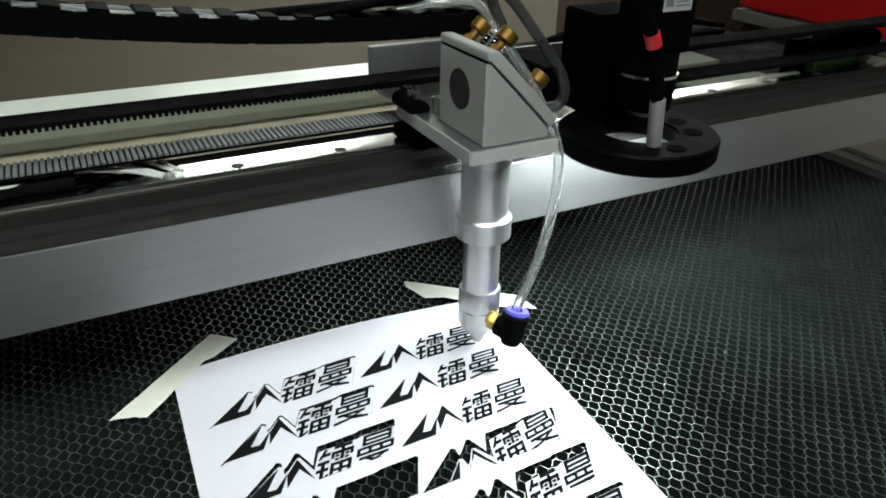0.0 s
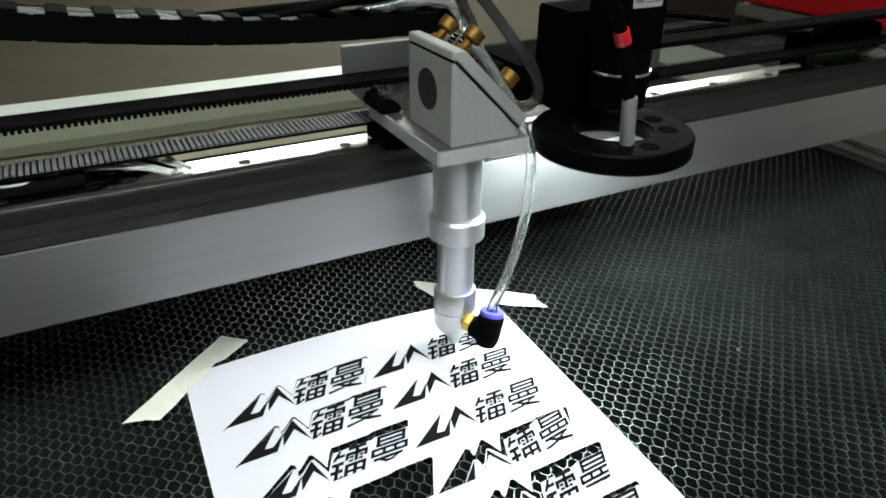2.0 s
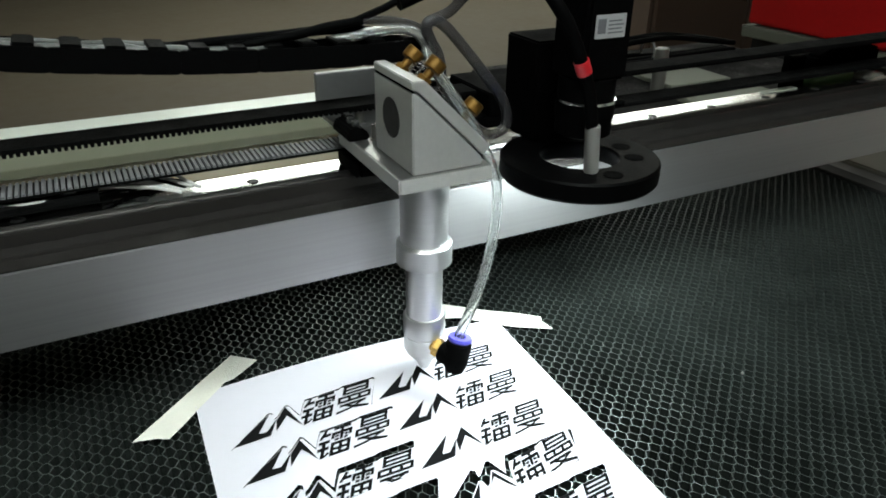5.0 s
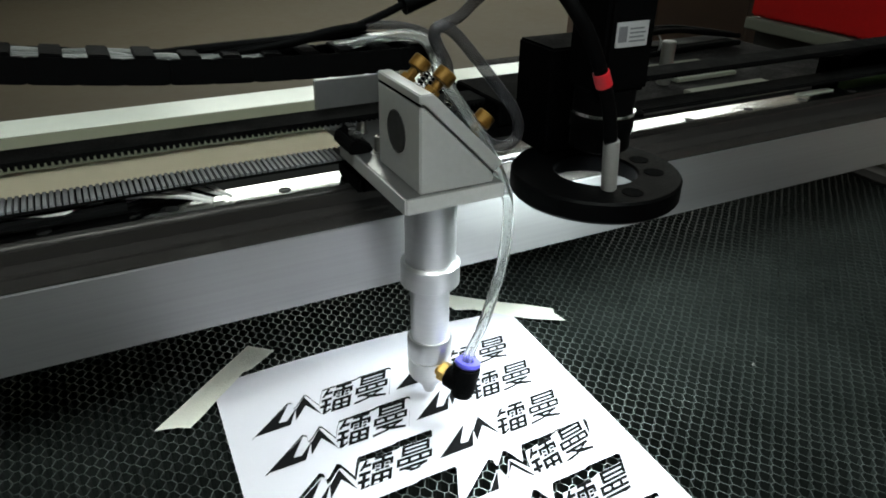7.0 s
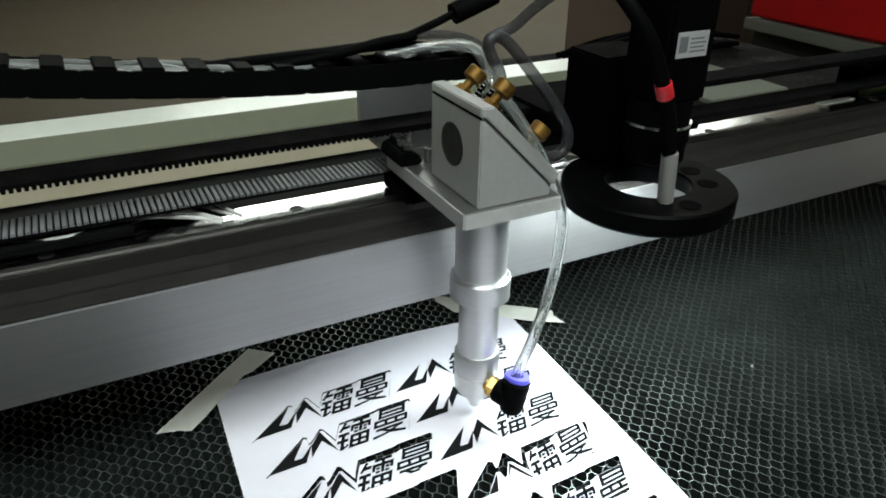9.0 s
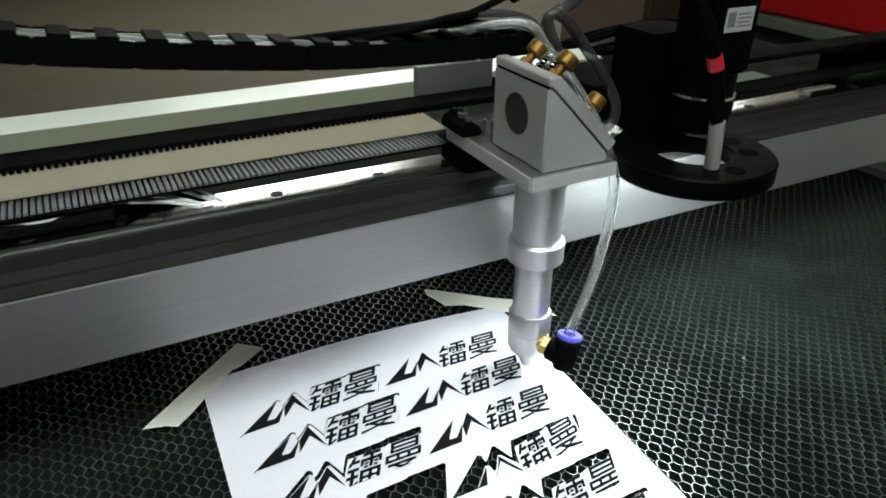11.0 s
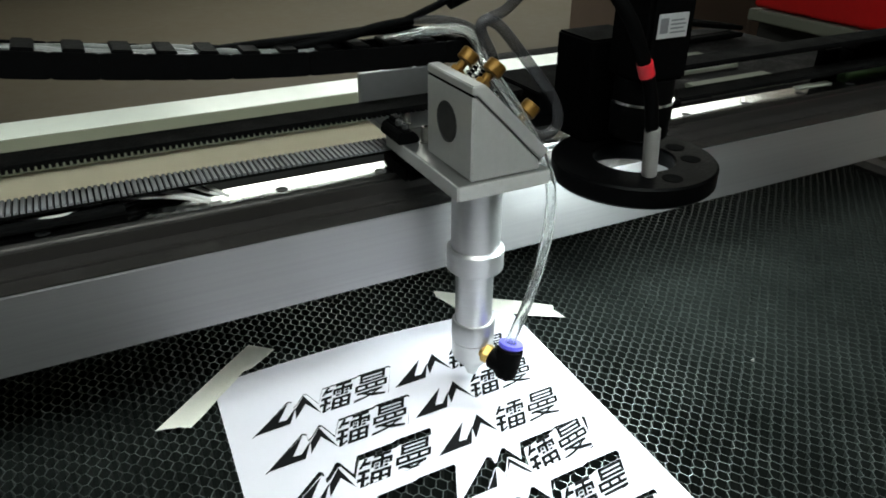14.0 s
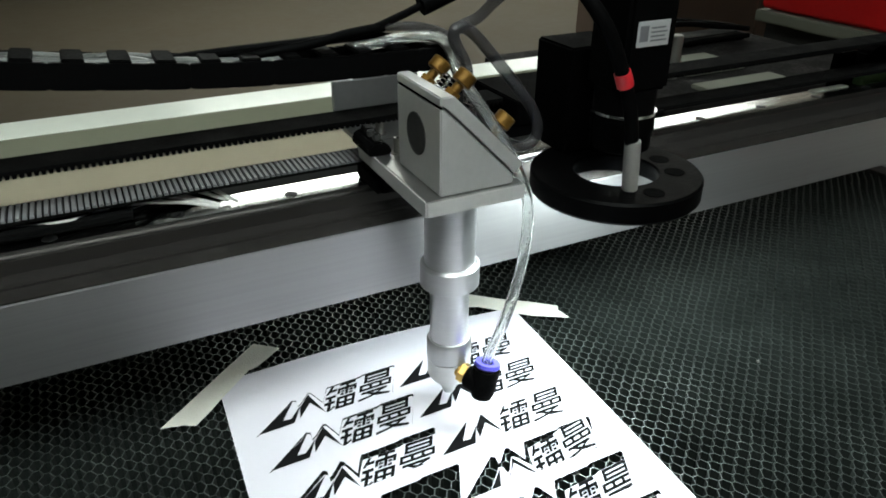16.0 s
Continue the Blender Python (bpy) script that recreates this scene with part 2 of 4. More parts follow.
def sweep(points, r, seg=12, n=8, bm=None, hollow=0.0):
    """A round hose or wire along a smooth line."""
    line = spline(points, n)
    def skin(radius, bm, flip):
        up = Vector((0.3, 0.2, 1)).normalized()
        rings = []
        for i, q in enumerate(line):
            d = (line[min(i + 1, len(line) - 1)] - line[max(i - 1, 0)]).normalized()
            u = (up - d * up.dot(d)).normalized()
            up = u
            w = d.cross(u)
            rings.append([bm.verts.new(q + radius * (u * math.cos(2 * math.pi * k / seg) + w * math.sin(2 * math.pi * k / seg))) for k in range(seg)])
        for a, b in zip(rings, rings[1:]):
            for k in range(seg):
                vs = (a[k], a[(k + 1) % seg], b[(k + 1) % seg], b[k])
                bm.faces.new(vs[::-1] if flip else vs)
        return rings
    bm = bm or bmesh.new()
    outer = skin(r, bm, False)
    if hollow:
        inner = skin(hollow, bm, True)
        for a, b in ((outer[0], inner[0]), (outer[-1], inner[-1])):
            for k in range(seg):
                bm.faces.new((a[k], a[(k + 1) % seg], b[(k + 1) % seg], b[k]))
        bmesh.ops.recalc_face_normals(bm, faces=bm.faces)
    else:
        bm.faces.new(outer[0][::-1])
        bm.faces.new(outer[-1])
        bmesh.ops.recalc_face_normals(bm, faces=bm.faces)
    return bm


def bolt_head(centre, r, h, axis=(0, 0, 1), bm=None):
    """A socket-head screw with its hexagon recess."""
    bm = lathe([(r * 0.9, 0), (r, h * 0.1), (r, h * 0.85), (r * 0.9, h), (r * 0.55, h)], centre, 20, axis, bm)
    return bm

# ---------------------------------------------------------------- the room
def room():
    z0, z1, x0, x1, y0, y1 = -0.85, 2.1, -5.0, 6.0, -4.0, 9.0
    tagged(part("floor", box(x0, x1, y0, y1, z0 - 0.1, z0, 0), FLOOR), "plain brown workshop floor", "floor", kind="structure")
    for nm, b in (("wall_north", (x0, x1, y1, y1 + 0.1, z0, z1)), ("wall_south", (x0, x1, y0 - 0.1, y0, z0, z1)),
                  ("wall_east", (x1, x1 + 0.1, y0, y1, z0, z1)), ("wall_west", (x0 - 0.1, x0, y0, y1, z0, z1))):
        tagged(part(nm, box(*b, 0), WALL), "plain taupe plaster workshop wall", "wall", kind="structure")
    tagged(part("ceiling", box(x0, x1, y0, y1, z1, z1 + 0.1, 0), WALL), "plain workshop ceiling", "ceiling", kind="structure")
    for x, y, half, glass in ((1.24, 4.00, 0.6, TUBE_GLOW), (1.24, 5.26, 0.6, TUBE_GLOW), (2.9, 6.9, 0.6, TUBE_GLOW), (4.7, 6.9, 0.6, TUBE_GLOW), (5.1, 4.75, 0.6, TUBE_GLOW)):
        lamp = thing("ceiling_light", (x, y, z1), "white square ceiling panel light, switched on", "ceiling light", "workshop ceiling lights")
        part("housing", box(x - half - 0.03, x + half + 0.03, y - half - 0.03, y + half + 0.03, z1 - 0.05, z1 - 0.003, 0.004), WHITE, lamp)
        part("diffuser", box(x - half, x + half, y - half, y + half, z1 - 0.056, z1 - 0.0505, 0.001), glass, lamp, "lit white diffuser")
    # unseen fill lamp, added above the machine to brighten paper, head and beam
    x, y, z, half = 0.02, -0.68, 1.20, 0.40
    lamp = thing("fill_panel", (x, y, z1), "unseen white square panel light added over the machine as fill, switched on", "pendant light")
    part("housing", box(x - half - 0.03, x + half + 0.03, y - half - 0.03, y + half + 0.03, z, z + 0.045, 0.004), WHITE, lamp)
    part("diffuser", box(x - half, x + half, y - half, y + half, z - 0.006, z - 0.0005, 0.001), NEAR_GLOW, lamp, "lit white diffuser")
    for dx in (-0.36, 0.36):
        for dy in (-0.36, 0.36):
            part("hanger", rod((x + dx, y + dy, z + 0.044), (x + dx, y + dy, z1), 0.003, 8), STEEL, lamp, "thin steel hanger")


# ---------------------------------------------------------------- the bed
BED_X0, BED_X1, BED_Y0, BED_Y1 = -0.45, 0.70, -0.55, 0.135


def bed():
    t = thing("honeycomb_table", (0.1, -0.15, -0.05), "dark aluminium honeycomb cutting table of a laser machine", "cutting table")
    # open cells: thin foil walls, 8.4 mm by 10.2 mm apart
    px, py, xv, xw, h, w = 0.0102, 0.0084, 0.0038, 0.0013, 0.016, 0.00031
    rng = random.Random(4)
    verts, faces = [], []

    def wall(a, b):
        dx, dy = b[0] - a[0], b[1] - a[1]
        n = math.hypot(dx, dy)
        ox, oy = -dy / n * w, dx / n * w
        za, zb = -rng.random() * 0.0004, -rng.random() * 0.0004
        k = len(verts)
        verts.extend(((a[0] + ox, a[1] + oy, za), (b[0] + ox, b[1] + oy, zb), (b[0] - ox, b[1] - oy, zb), (a[0] - ox, a[1] - oy, za),
                      (a[0] + ox, a[1] + oy, -h), (b[0] + ox, b[1] + oy, -h), (b[0] - ox, b[1] - oy, -h), (a[0] - ox, a[1] - oy, -h)))
        faces.extend(((k, k + 3, k + 2, k + 1), (k, k + 1, k + 5, k + 4), (k + 2, k + 3, k + 7, k + 6)))

    i0, i1 = int(BED_X0 / (px / 2)) + 2, int(BED_X1 / (px / 2)) - 2
    j0, j1 = int(BED_Y0 / py) + 2, int(BED_Y1 / py) - 2

    def jit(x, y):
        v = noise.noise_vector(Vector((x * 40, y * 40, 0))) * 0.0009 + noise.noise_vector(Vector((x * 230, y * 230, 3))) * 0.0006
        return (x + v.x, y + v.y)

    for i in range(i0, i1):
        for j in range(j0, j1):
            cx, cy = i * px / 2, (j + (0.5 if i % 2 else 0)) * py
            a, b, c, d = jit(cx - xv, cy), jit(cx - xw, cy + py / 2), jit(cx + xw, cy + py / 2), jit(cx + xv, cy)
            wall(a, b), wall(b, c), wall(c, d)
    me = bpy.data.meshes.new("honeycomb")
    me.from_pydata([(x - 0.1, y + 0.15, z + 0.05) for x, y, z in verts], [], faces)
    # dark sides to the cells, paler top edges
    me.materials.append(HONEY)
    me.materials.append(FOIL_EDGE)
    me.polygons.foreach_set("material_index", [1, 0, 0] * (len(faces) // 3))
    ob = new("honeycomb", me)
    ob.parent = t
    tagged(ob, "thin dark aluminium foil cells", kind="stuff")
    part("tray", box(BED_X0 - 0.03, BED_X1 + 0.01, BED_Y0 - 0.03, BED_Y1, -0.06, -0.05, 0), TRAY, t, "dark dust tray below the cells")
    # rims
    part("rim", box(BED_X0 - 0.03, BED_X0, BED_Y0, BED_Y1, -0.05, 0.002, 0.001), DARKGREY, t)
    part("rim", box(BED_X1 - 0.012, BED_X1 + 0.01, BED_Y0, BED_Y1, -0.05, 0.002, 0.001), DARKGREY, t)
    part("rim", box(BED_X0, BED_X1 - 0.012, BED_Y0 - 0.03, BED_Y0, -0.05, 0.002, 0.001), DARKGREY, t)


def machine_body():
    t = thing("machine_frame", (0.1, 0.3, -0.85), "cream and tan painted frame of a laser machine", "machine frame")
    # rear cross member: glossy white top, lip coloured as its shaded edge, cream front below
    part("front_lip", prism([(0.2335, 0.0720), (0.2335, 0.0800), (0.2525, 0.0943), (0.2550, 0.0943), (0.2550, 0.0935), (0.2365, 0.0780), (0.2365, 0.0720)], "x", -1.2, 0.50, 0.0004), LIP, t, "sloping lip below the top strip, shade put into its olive colour")
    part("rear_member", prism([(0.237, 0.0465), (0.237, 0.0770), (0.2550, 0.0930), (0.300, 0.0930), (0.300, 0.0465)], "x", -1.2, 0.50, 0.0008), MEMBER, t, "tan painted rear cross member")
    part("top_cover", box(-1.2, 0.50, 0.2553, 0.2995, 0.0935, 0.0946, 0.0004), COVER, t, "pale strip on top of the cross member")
    part("lower_panel", box(-1.2, 0.50, 0.243, 0.300, -0.85, 0.0460, 0.001), DARKGREY, t, "dark recessed panel under the cross member")
    part("rear_shelf", box(0.505, 0.99, 0.240, 0.56, -0.85, 0.030, 0.003), SHELF, t, "dark grey rear shelf")
    part("shelf_plate", box(0.69, 0.80, 0.335, 0.415, 0.0305, 0.036, 0.001), DULL, t, "cream metal plate")
    part("shelf_plate", box(0.66, 0.80, 0.245, 0.294, 0.0305, 0.036, 0.001), DULL, t, "cream metal plate")
    part("shelf_post", rod((0.668, 0.340, 0.0305), (0.668, 0.340, 0.088), 0.009, 16), SCREW, t, "bright round post")
    # right side: ledge beyond the bed
    part("side_ledge", box(0.735, 1.0, -0.9, 0.107, -0.10, 0.004, 0.002), CREAM, t, "cream side ledge")
    part("side_trim", box(0.712, 0.733, -0.9, 0.112, -0.10, 0.0005, 0.001), ALU_GREY, t, "grey metal edge strip")
    part("side_well", box(0.735, 1.0, 0.112, 0.235, -0.10, -0.03, 0.002), DARKGREY, t)
    part("leg", box(-1.2, -0.5, -0.9, 0.238, -0.85, -0.07, 0.004), CREAM, t)
    part("base", box(-0.5, 1.0, -0.9, 0.238, -0.85, -0.105, 0.004), CREAM, t)
    part("front_rail", box(-0.5, 1.0, -0.92, -0.60, -0.105, -0.02, 0.004), CREAM, t)
    part("left_rail", box(-1.2, -0.5, -0.9, 0.2, -0.07, 0.002, 0.004), CREAM, t)
    c = thing("side_cover", (1.817, -0.095, -0.85), "red painted metal cover with a grey-green lip beside the machine", "machine cover")
    part("panel", box(1.617, 2.117, -1.215, 1.025, -0.058, 0.108, 0.006), REDPAINT, c, "red painted panel")
    part("lip", box(1.604, 2.117, -1.215, 1.028, -0.092, -0.063, 0.003), DULL, c, "grey-green metal lip")
    part("skirt", box(1.649, 2.117, -1.215, 1.025, -0.85, -0.093, 0.003), DARKGREY, c)
    b = thing("cabinet", (2.99, 2.4, -0.85), "dark brown cabinet standing behind the machine", "cabinet")
    part("body", box(2.19, 3.87, 2.02, 2.6, -0.85, 0.125, 0.006), BROWN, b)
    part("top", box(2.17, 3.89, 1.98, 2.62, 0.1255, 0.15, 0.006), BROWN, b, "brown board top")
    for k in range(3):
        x = 2.203 + 0.556 * k
        d = part("door", box(x, x + 0.545, 1.998, 2.0195, -0.80, 0.115, 0.004), BROWN, b)
        part("handle", box(x + 0.50, x + 0.512, 1.975, 1.9975, -0.20, -0.06, 0.004), STEEL, d, "thin steel handle")


# ---------------------------------------------------------------- the gantry
X0, X1 = -0.75, 0.86


def gantry():
    t = thing("gantry_beam", (0.1, 0.0, 0.07), "brushed aluminium gantry beam with a linear rail on top", "gantry")
    prof = [(-0.0315, 0.071), (-0.0315, 0.1135), (-0.0265, 0.1135), (-0.0265, 0.1115), (-0.0245, 0.1115), (-0.0245, 0.1135), (-0.0075, 0.1135), (-0.0075, 0.1125), (0.0145, 0.1125), (0.0145, 0.1135),
            (0.024, 0.1135), (0.024, 0.108), (0.030, 0.108), (0.030, 0.071)]
    part("beam", prism(prof, "x", X0, X1, 0.0006), ALU_BEAM, t, "brushed aluminium extrusion")
    part("rail", prism([(-0.0014, 0.1127), (-0.0014, 0.1165), (0.0002, 0.1185), (-0.0014, 0.1215), (-0.0014, 0.1255), (0.0114, 0.1255), (0.0114, 0.1215), (0.0098, 0.1185), (0.0114, 0.1165), (0.0114, 0.1127)], "x", X0 + 0.02, 0.64, 0.0), STEEL, t, "polished steel linear rail")
    screw = None
    for k in range(-11, 11):
        x = -0.0051 + 0.0605 * k
        if not X0 + 0.04 < x < 0.61:
            continue
        if screw is None:
            bm = lathe([(0.0036, 0), (0.0036, 0.0004), (0.0022, 0.0004), (0.0022, 0.0002), (0.0, 0.0002)], (x, 0.0048, 0.1253), 20)
            screw = part("rail_screw", bm, SCREW_DARK, t, "dark recessed rail screw")
            sx = x
        else:
            o = new("rail_screw", screw.data)
            o.parent, o.location = t, (x - sx, 0, 0)
    # far end: pulley housing and end blocks
    part("end_carriage", box(X0, X0 + 0.05, -0.031, 0.029, 0.0025, 0.0705, 0.002), ALU_GREY, t, "grey end carriage on the side rail")
    part("end_carriage", box(0.80, 0.85, -0.031, 0.029, 0.0045, 0.0705, 0.002), ALU_GREY, t, "grey end carriage on the side ledge")
    part("back_strip", box(X0, 0.0245, 0.0148, 0.0238, 0.1137, 0.1240, 0.0006), BLACK, t, "black strip behind the rail")
    part("rail_backing", box(0.025, 0.54, 0.0117, 0.0190, 0.1137, 0.1254, 0.0004), STEEL, t, "bright steel bar behind the rail")
    part("rail_seal", box(X0, 0.86, -0.0040, -0.0018, 0.1137, 0.1215, 0.0004), DARKTOP, t, "dark strip along the rail")
    part("top_strip", box(X0, X1, -0.0180, -0.0043, 0.1137, 0.1150, 0.0004), DARKTOP, t, "dark anodised strip along the rail")
    part("front_strip", box(X0, X1, -0.0312, -0.0188, 0.1137, 0.1146, 0.0003), DARKTOP, t, "dark anodised strip along the front edge")
    part("pulley_bracket", prism([(0.566, 0.090), (0.573, 0.144), (0.588, 0.152), (0.628, 0.154), (0.656, 0.146), (0.660, 0.090)], "y", 0.0302, 0.0460, 0.002), BLACK, t, "black pulley bracket")
    part("pulley", lathe([(0.009, 0), (0.0105, 0.002), (0.0105, 0.02), (0.009, 0.022)], (0.835, 0.005, 0.1483), 28, (0, 1, 0)), ALU, t)
    part("end_plate", box(0.487, 0.527, 0.0120, 0.0188, 0.1256, 0.1264, 0.0003), WHITE, t, "bright white end plate")
    part("bracket_post", box(0.536, 0.555, 0.0305, 0.0400, 0.1085, 0.1480, 0.001), BLACK, t, "black upright bracket post")
    part("limit_block", box(0.556, 0.612, 0.0205, 0.030, 0.1137, 0.1300, 0.001), GREEN, t, "green terminal block")
    part("end_stop", prism([(0.618, 0.1137), (0.618, 0.125), (0.626, 0.130), (0.648, 0.126), (0.648, 0.1137)], "y", 0.0145, 0.026, 0.001), WHITE, t, "white end stop")

    def toothed(name, y0, y1, z, up, mat2):
        """A flat belt with square teeth on one side."""
        b = thing(name, (0.1, (y0 + y1) / 2, z), "black rubber toothed drive belt above the gantry beam", "drive belt", "drive belts")
        s = 1 if up else -1
        part("band", box(-0.75, 0.835, y0, y1, z - 0.0008, z + (0.0008 if up else 0.0014), 0), RUBBER, b)
        bm = bmesh.new()
        far = bmesh.new()
        n, pitch, deep = 560, 0.0031, 0.0020 if up else 0.0028
        for k in range(n):
            x = -0.75 + k * pitch
            if x > 0.80:
                break
            pts = [(x, z + s * 0.0007), (x + 0.0023, z + s * 0.0007), (x + 0.0020, z + s * deep), (x + 0.0003, z + s * deep)]
            # upward teeth take mat2 up to x 0.17, black beyond
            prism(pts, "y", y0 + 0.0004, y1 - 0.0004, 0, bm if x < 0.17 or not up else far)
        tagged(part("teeth", bm, mat2, b, "", 20), "grey teeth" if up else "black teeth", kind="stuff")
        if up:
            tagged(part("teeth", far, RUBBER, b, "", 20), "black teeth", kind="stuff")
        else:
            far.free()
        return b
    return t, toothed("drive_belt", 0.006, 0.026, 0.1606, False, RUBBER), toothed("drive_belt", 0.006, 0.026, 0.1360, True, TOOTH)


def rail_wires():
    """A loom of black and white wires lying on the beam behind the rail."""
    t = thing("wire_loom", (-0.06, 0.02, 0.114), "loose black and white wires lying along the beam", "wires")
    rng = random.Random(8)
    for k in range(9):
        y, z = 0.0060 + 0.0018 * k, 0.1273 + 0.0016 * (k % 3)
        e = -0.060 + 0.005 * ((k * 5) % 9)
        pts = [(-0.70, y, z), (-0.40, y + rng.uniform(-.002, .002), z), (-0.16, y + rng.uniform(-.003, .003), z + rng.uniform(-.0004, .001)), (e - 0.040, y + rng.uniform(-.003, .003), z + 0.001),
               (e, y + rng.uniform(-.002, .002), z + 0.0012), (e + 0.020, 0.5 * y + 0.0110, z + 0.0006), (e + 0.036, 0.0225, 0.1265), (e + 0.048, 0.0260, 0.1200), (e + 0.056, 0.0265, 0.1150)]
        part("wire", sweep(pts, 0.0010, 8, 6), WIRE_WHITE if k in (2, 6) else BLACK_SATIN, t)
    arcs = [[(-0.075, 0.0170, 0.1290), (-0.0473, 0.0180, 0.1300), (-0.0213, 0.0165, 0.1306), (-0.0005, 0.0092, 0.1298), (0.0110, 0.0040, 0.1276), (0.0150, 0.0020, 0.1266)],
            [(-0.062, 0.0190, 0.1290), (-0.0343, 0.0194, 0.1306), (-0.0123, 0.0205, 0.1316), (0.0005, 0.0145, 0.1306), (0.0120, 0.0072, 0.1280), (0.0165, 0.0048, 0.1266)],
            [(-0.070, 0.0185, 0.1296), (-0.0400, 0.0190, 0.1310), (-0.0180, 0.0190, 0.1318), (-0.0040, 0.0150, 0.1312), (0.0090, 0.0090, 0.1286), (0.0150, 0.0062, 0.1268)],
            [(-0.030, 0.0230, 0.1310), (-0.0060, 0.0255, 0.1330), (0.0113, 0.0225, 0.1318), (0.0200, 0.0120, 0.1290), (0.0262, 0.0050, 0.1266)],
            [(-0.036, 0.0215, 0.1300), (-0.0140, 0.0240, 0.1318), (0.0050, 0.0205, 0.1310), (0.0160, 0.0130, 0.1284), (0.0220, 0.0085, 0.1266)]]
    for pts in arcs:
        part("loop_wire", sweep([(x, y - 0.0012, z + 0.0008) for x, y, z in pts], 0.0011, 8, 8), WIRE_WHITE, t, "white wire arching over the rail")
    # added black strip, hides the rail's gleam where it should look dark
    part("tape", box(-0.72, -0.02, 0.0082, 0.0146, 0.1257, 0.1264, 0.0002), RUBBER, t, "flat black strip added under the wires to darken the rail")
    for k in range(3):
        y = 0.0098 + 0.0046 * k
        pts = [(-0.70 + 0.065 * i + 0.004 + 0.02 * (k < 2) - 0.016 * k, y + rng.uniform(-.0008, .0008), 0.1294 + rng.uniform(-.0004, .0006)) for i in range(11)]
        part("sleeve", sweep(pts, 0.0036, 10, 5), RUBBER, t, "black fabric wire sleeve")
    return t


# ---------------------------------------------------------------- the cutting head
AX, AY = 0.1795, -0.0577


def laser_head():
    t = thing("laser_head", (AX, AY, 0.008), "satin aluminium laser cutting head with mirror block and nozzle tube", "laser head")
    part("mount_plate", box(0.1528, 0.2060, -0.0860, 0.0020, 0.1418, 0.1496, 0.0005), ALU_PLATE, t, "thick flat aluminium mounting plate")
    part("plate_tongue", box(0.1545, 0.2060, 0.0022, 0.0443, 0.1470, 0.1495, 0.0004), ALU_PLATE, t, "thinner tongue of the mounting plate")
    # thin paler strips paint the light caught along the plate's edges
    part("plate_edge", box(0.1536, 0.1544, 0.0022, 0.0440, 0.1471, 0.1497, 0.0002), LIT_EDGE, t, "plate edge, its catch of light put into a paler colour")
    part("plate_edge", box(0.1518, 0.1526, -0.0864, 0.0020, 0.1419, 0.1498, 0.0002), LIT_EDGE, t, "plate edge, its catch of light put into a paler colour")
    part("plate_edge", box(0.1528, 0.2058, -0.0868, -0.0862, 0.1419, 0.1494, 0.0002), LIT_EDGE, t, "plate edge, its catch of light put into a paler colour")
    # mirror block cut at 45 degrees
    b = part("mirror_block", prism([(0.1608, 0.1497), (0.2010, 0.1497), (0.2010, 0.1540), (0.1625, 0.1925), (0.1608, 0.1925)], "y", -0.0838, -0.0350, 0.0007), ALU, t, "milled aluminium mirror block")
    part("beam_port", lathe([(0.0106, 0.0), (0.0106, 0.0004), (0.0098, 0.0006), (0.0098, 0.0002), (0.0, 0.0002)], (0.1607, -0.0577, 0.1733), 36, (-1, 0, 0)), DARKGREY, b, "dark round beam port")
    # mirror carrier on the slope, 0.8 mm gap
    part("mirror_carrier", prism([(0.1608, 0.1933), (0.1632, 0.1933), (0.2018, 0.1547), (0.2062, 0.1591), (0.1676, 0.1977), (0.1608, 0.1977)], "y", -0.0838, -0.0350, 0.0006), ALU, t, "aluminium mirror carrier plate")
    # black filler stands in for the shade inside the gap
    part("gap_shade", prism([(0.1612, 0.1922), (0.1620, 0.1932), (0.2014, 0.1544), (0.2006, 0.1538)], "y", -0.0831, -0.0357, 0), BLACK, t, "thin black filler painting the shade in the gap")
    # lens tube
    part("lens_tube", lathe([(0.0139, 0.0980), (0.0139, 0.1300), (0.0143, 0.1303), (0.0143, 0.1416)], (AX, AY, 0), 56), ALU_TURNED, t, "turned aluminium lens tube")
    part("collar", lathe([(0.0150, 0.0838), (0.0164, 0.0848), (0.0164, 0.0968), (0.0152, 0.0983), (0.0128, 0.0984), (0.0128, 0.0838)], (AX, AY, 0), 56, closed=True), ALU_TURNED, t, "knurled clamping collar")
    part("lower_tube", lathe([(0.0110, 0.0475), (0.0110, 0.0845)], (AX, AY, 0), 56), ALU_TURNED, t)
    part("nozzle_body", lathe([(0.0122, 0.0345), (0.0129, 0.0350), (0.0129, 0.0470), (0.0121, 0.0484), (0.0111, 0.0485)], (AX, AY, 0), 56), ALU_TURNED, t)
    part("nozzle", lathe([(0.0018, 0.0080), (0.0033, 0.0082), (0.0048, 0.0125), (0.0058, 0.0145), (0.0112, 0.0205), (0.0126, 0.0235), (0.0126, 0.0340), (0.0120, 0.0344)], (AX, AY, 0), 56), ALU, t, "conical aluminium nozzle")
    # air fitting
    q, core = Vector((0.1797, -0.0668, 0.0310)), Vector((0.1888, -0.0828, 0.0268))
    d = (core - q).normalized()
    bm = rod(q, q + d * 0.0042, 0.0042, 20, cham=0.1)
    rod(q + d * 0.0030, q + d * 0.0078, 0.0060, 6, cham=0.12, bm=bm)
    f = part("air_fitting", bm, BRASS_BRIGHT, t, "brass hexagon air fitting")
    bm = rod(q + d * 0.0074, core + d * 0.0040, 0.0070, 24, cham=0.22)
    rise = Vector((0.0030, 0.0012, 0.0130))
    foot = core - rise * 0.62
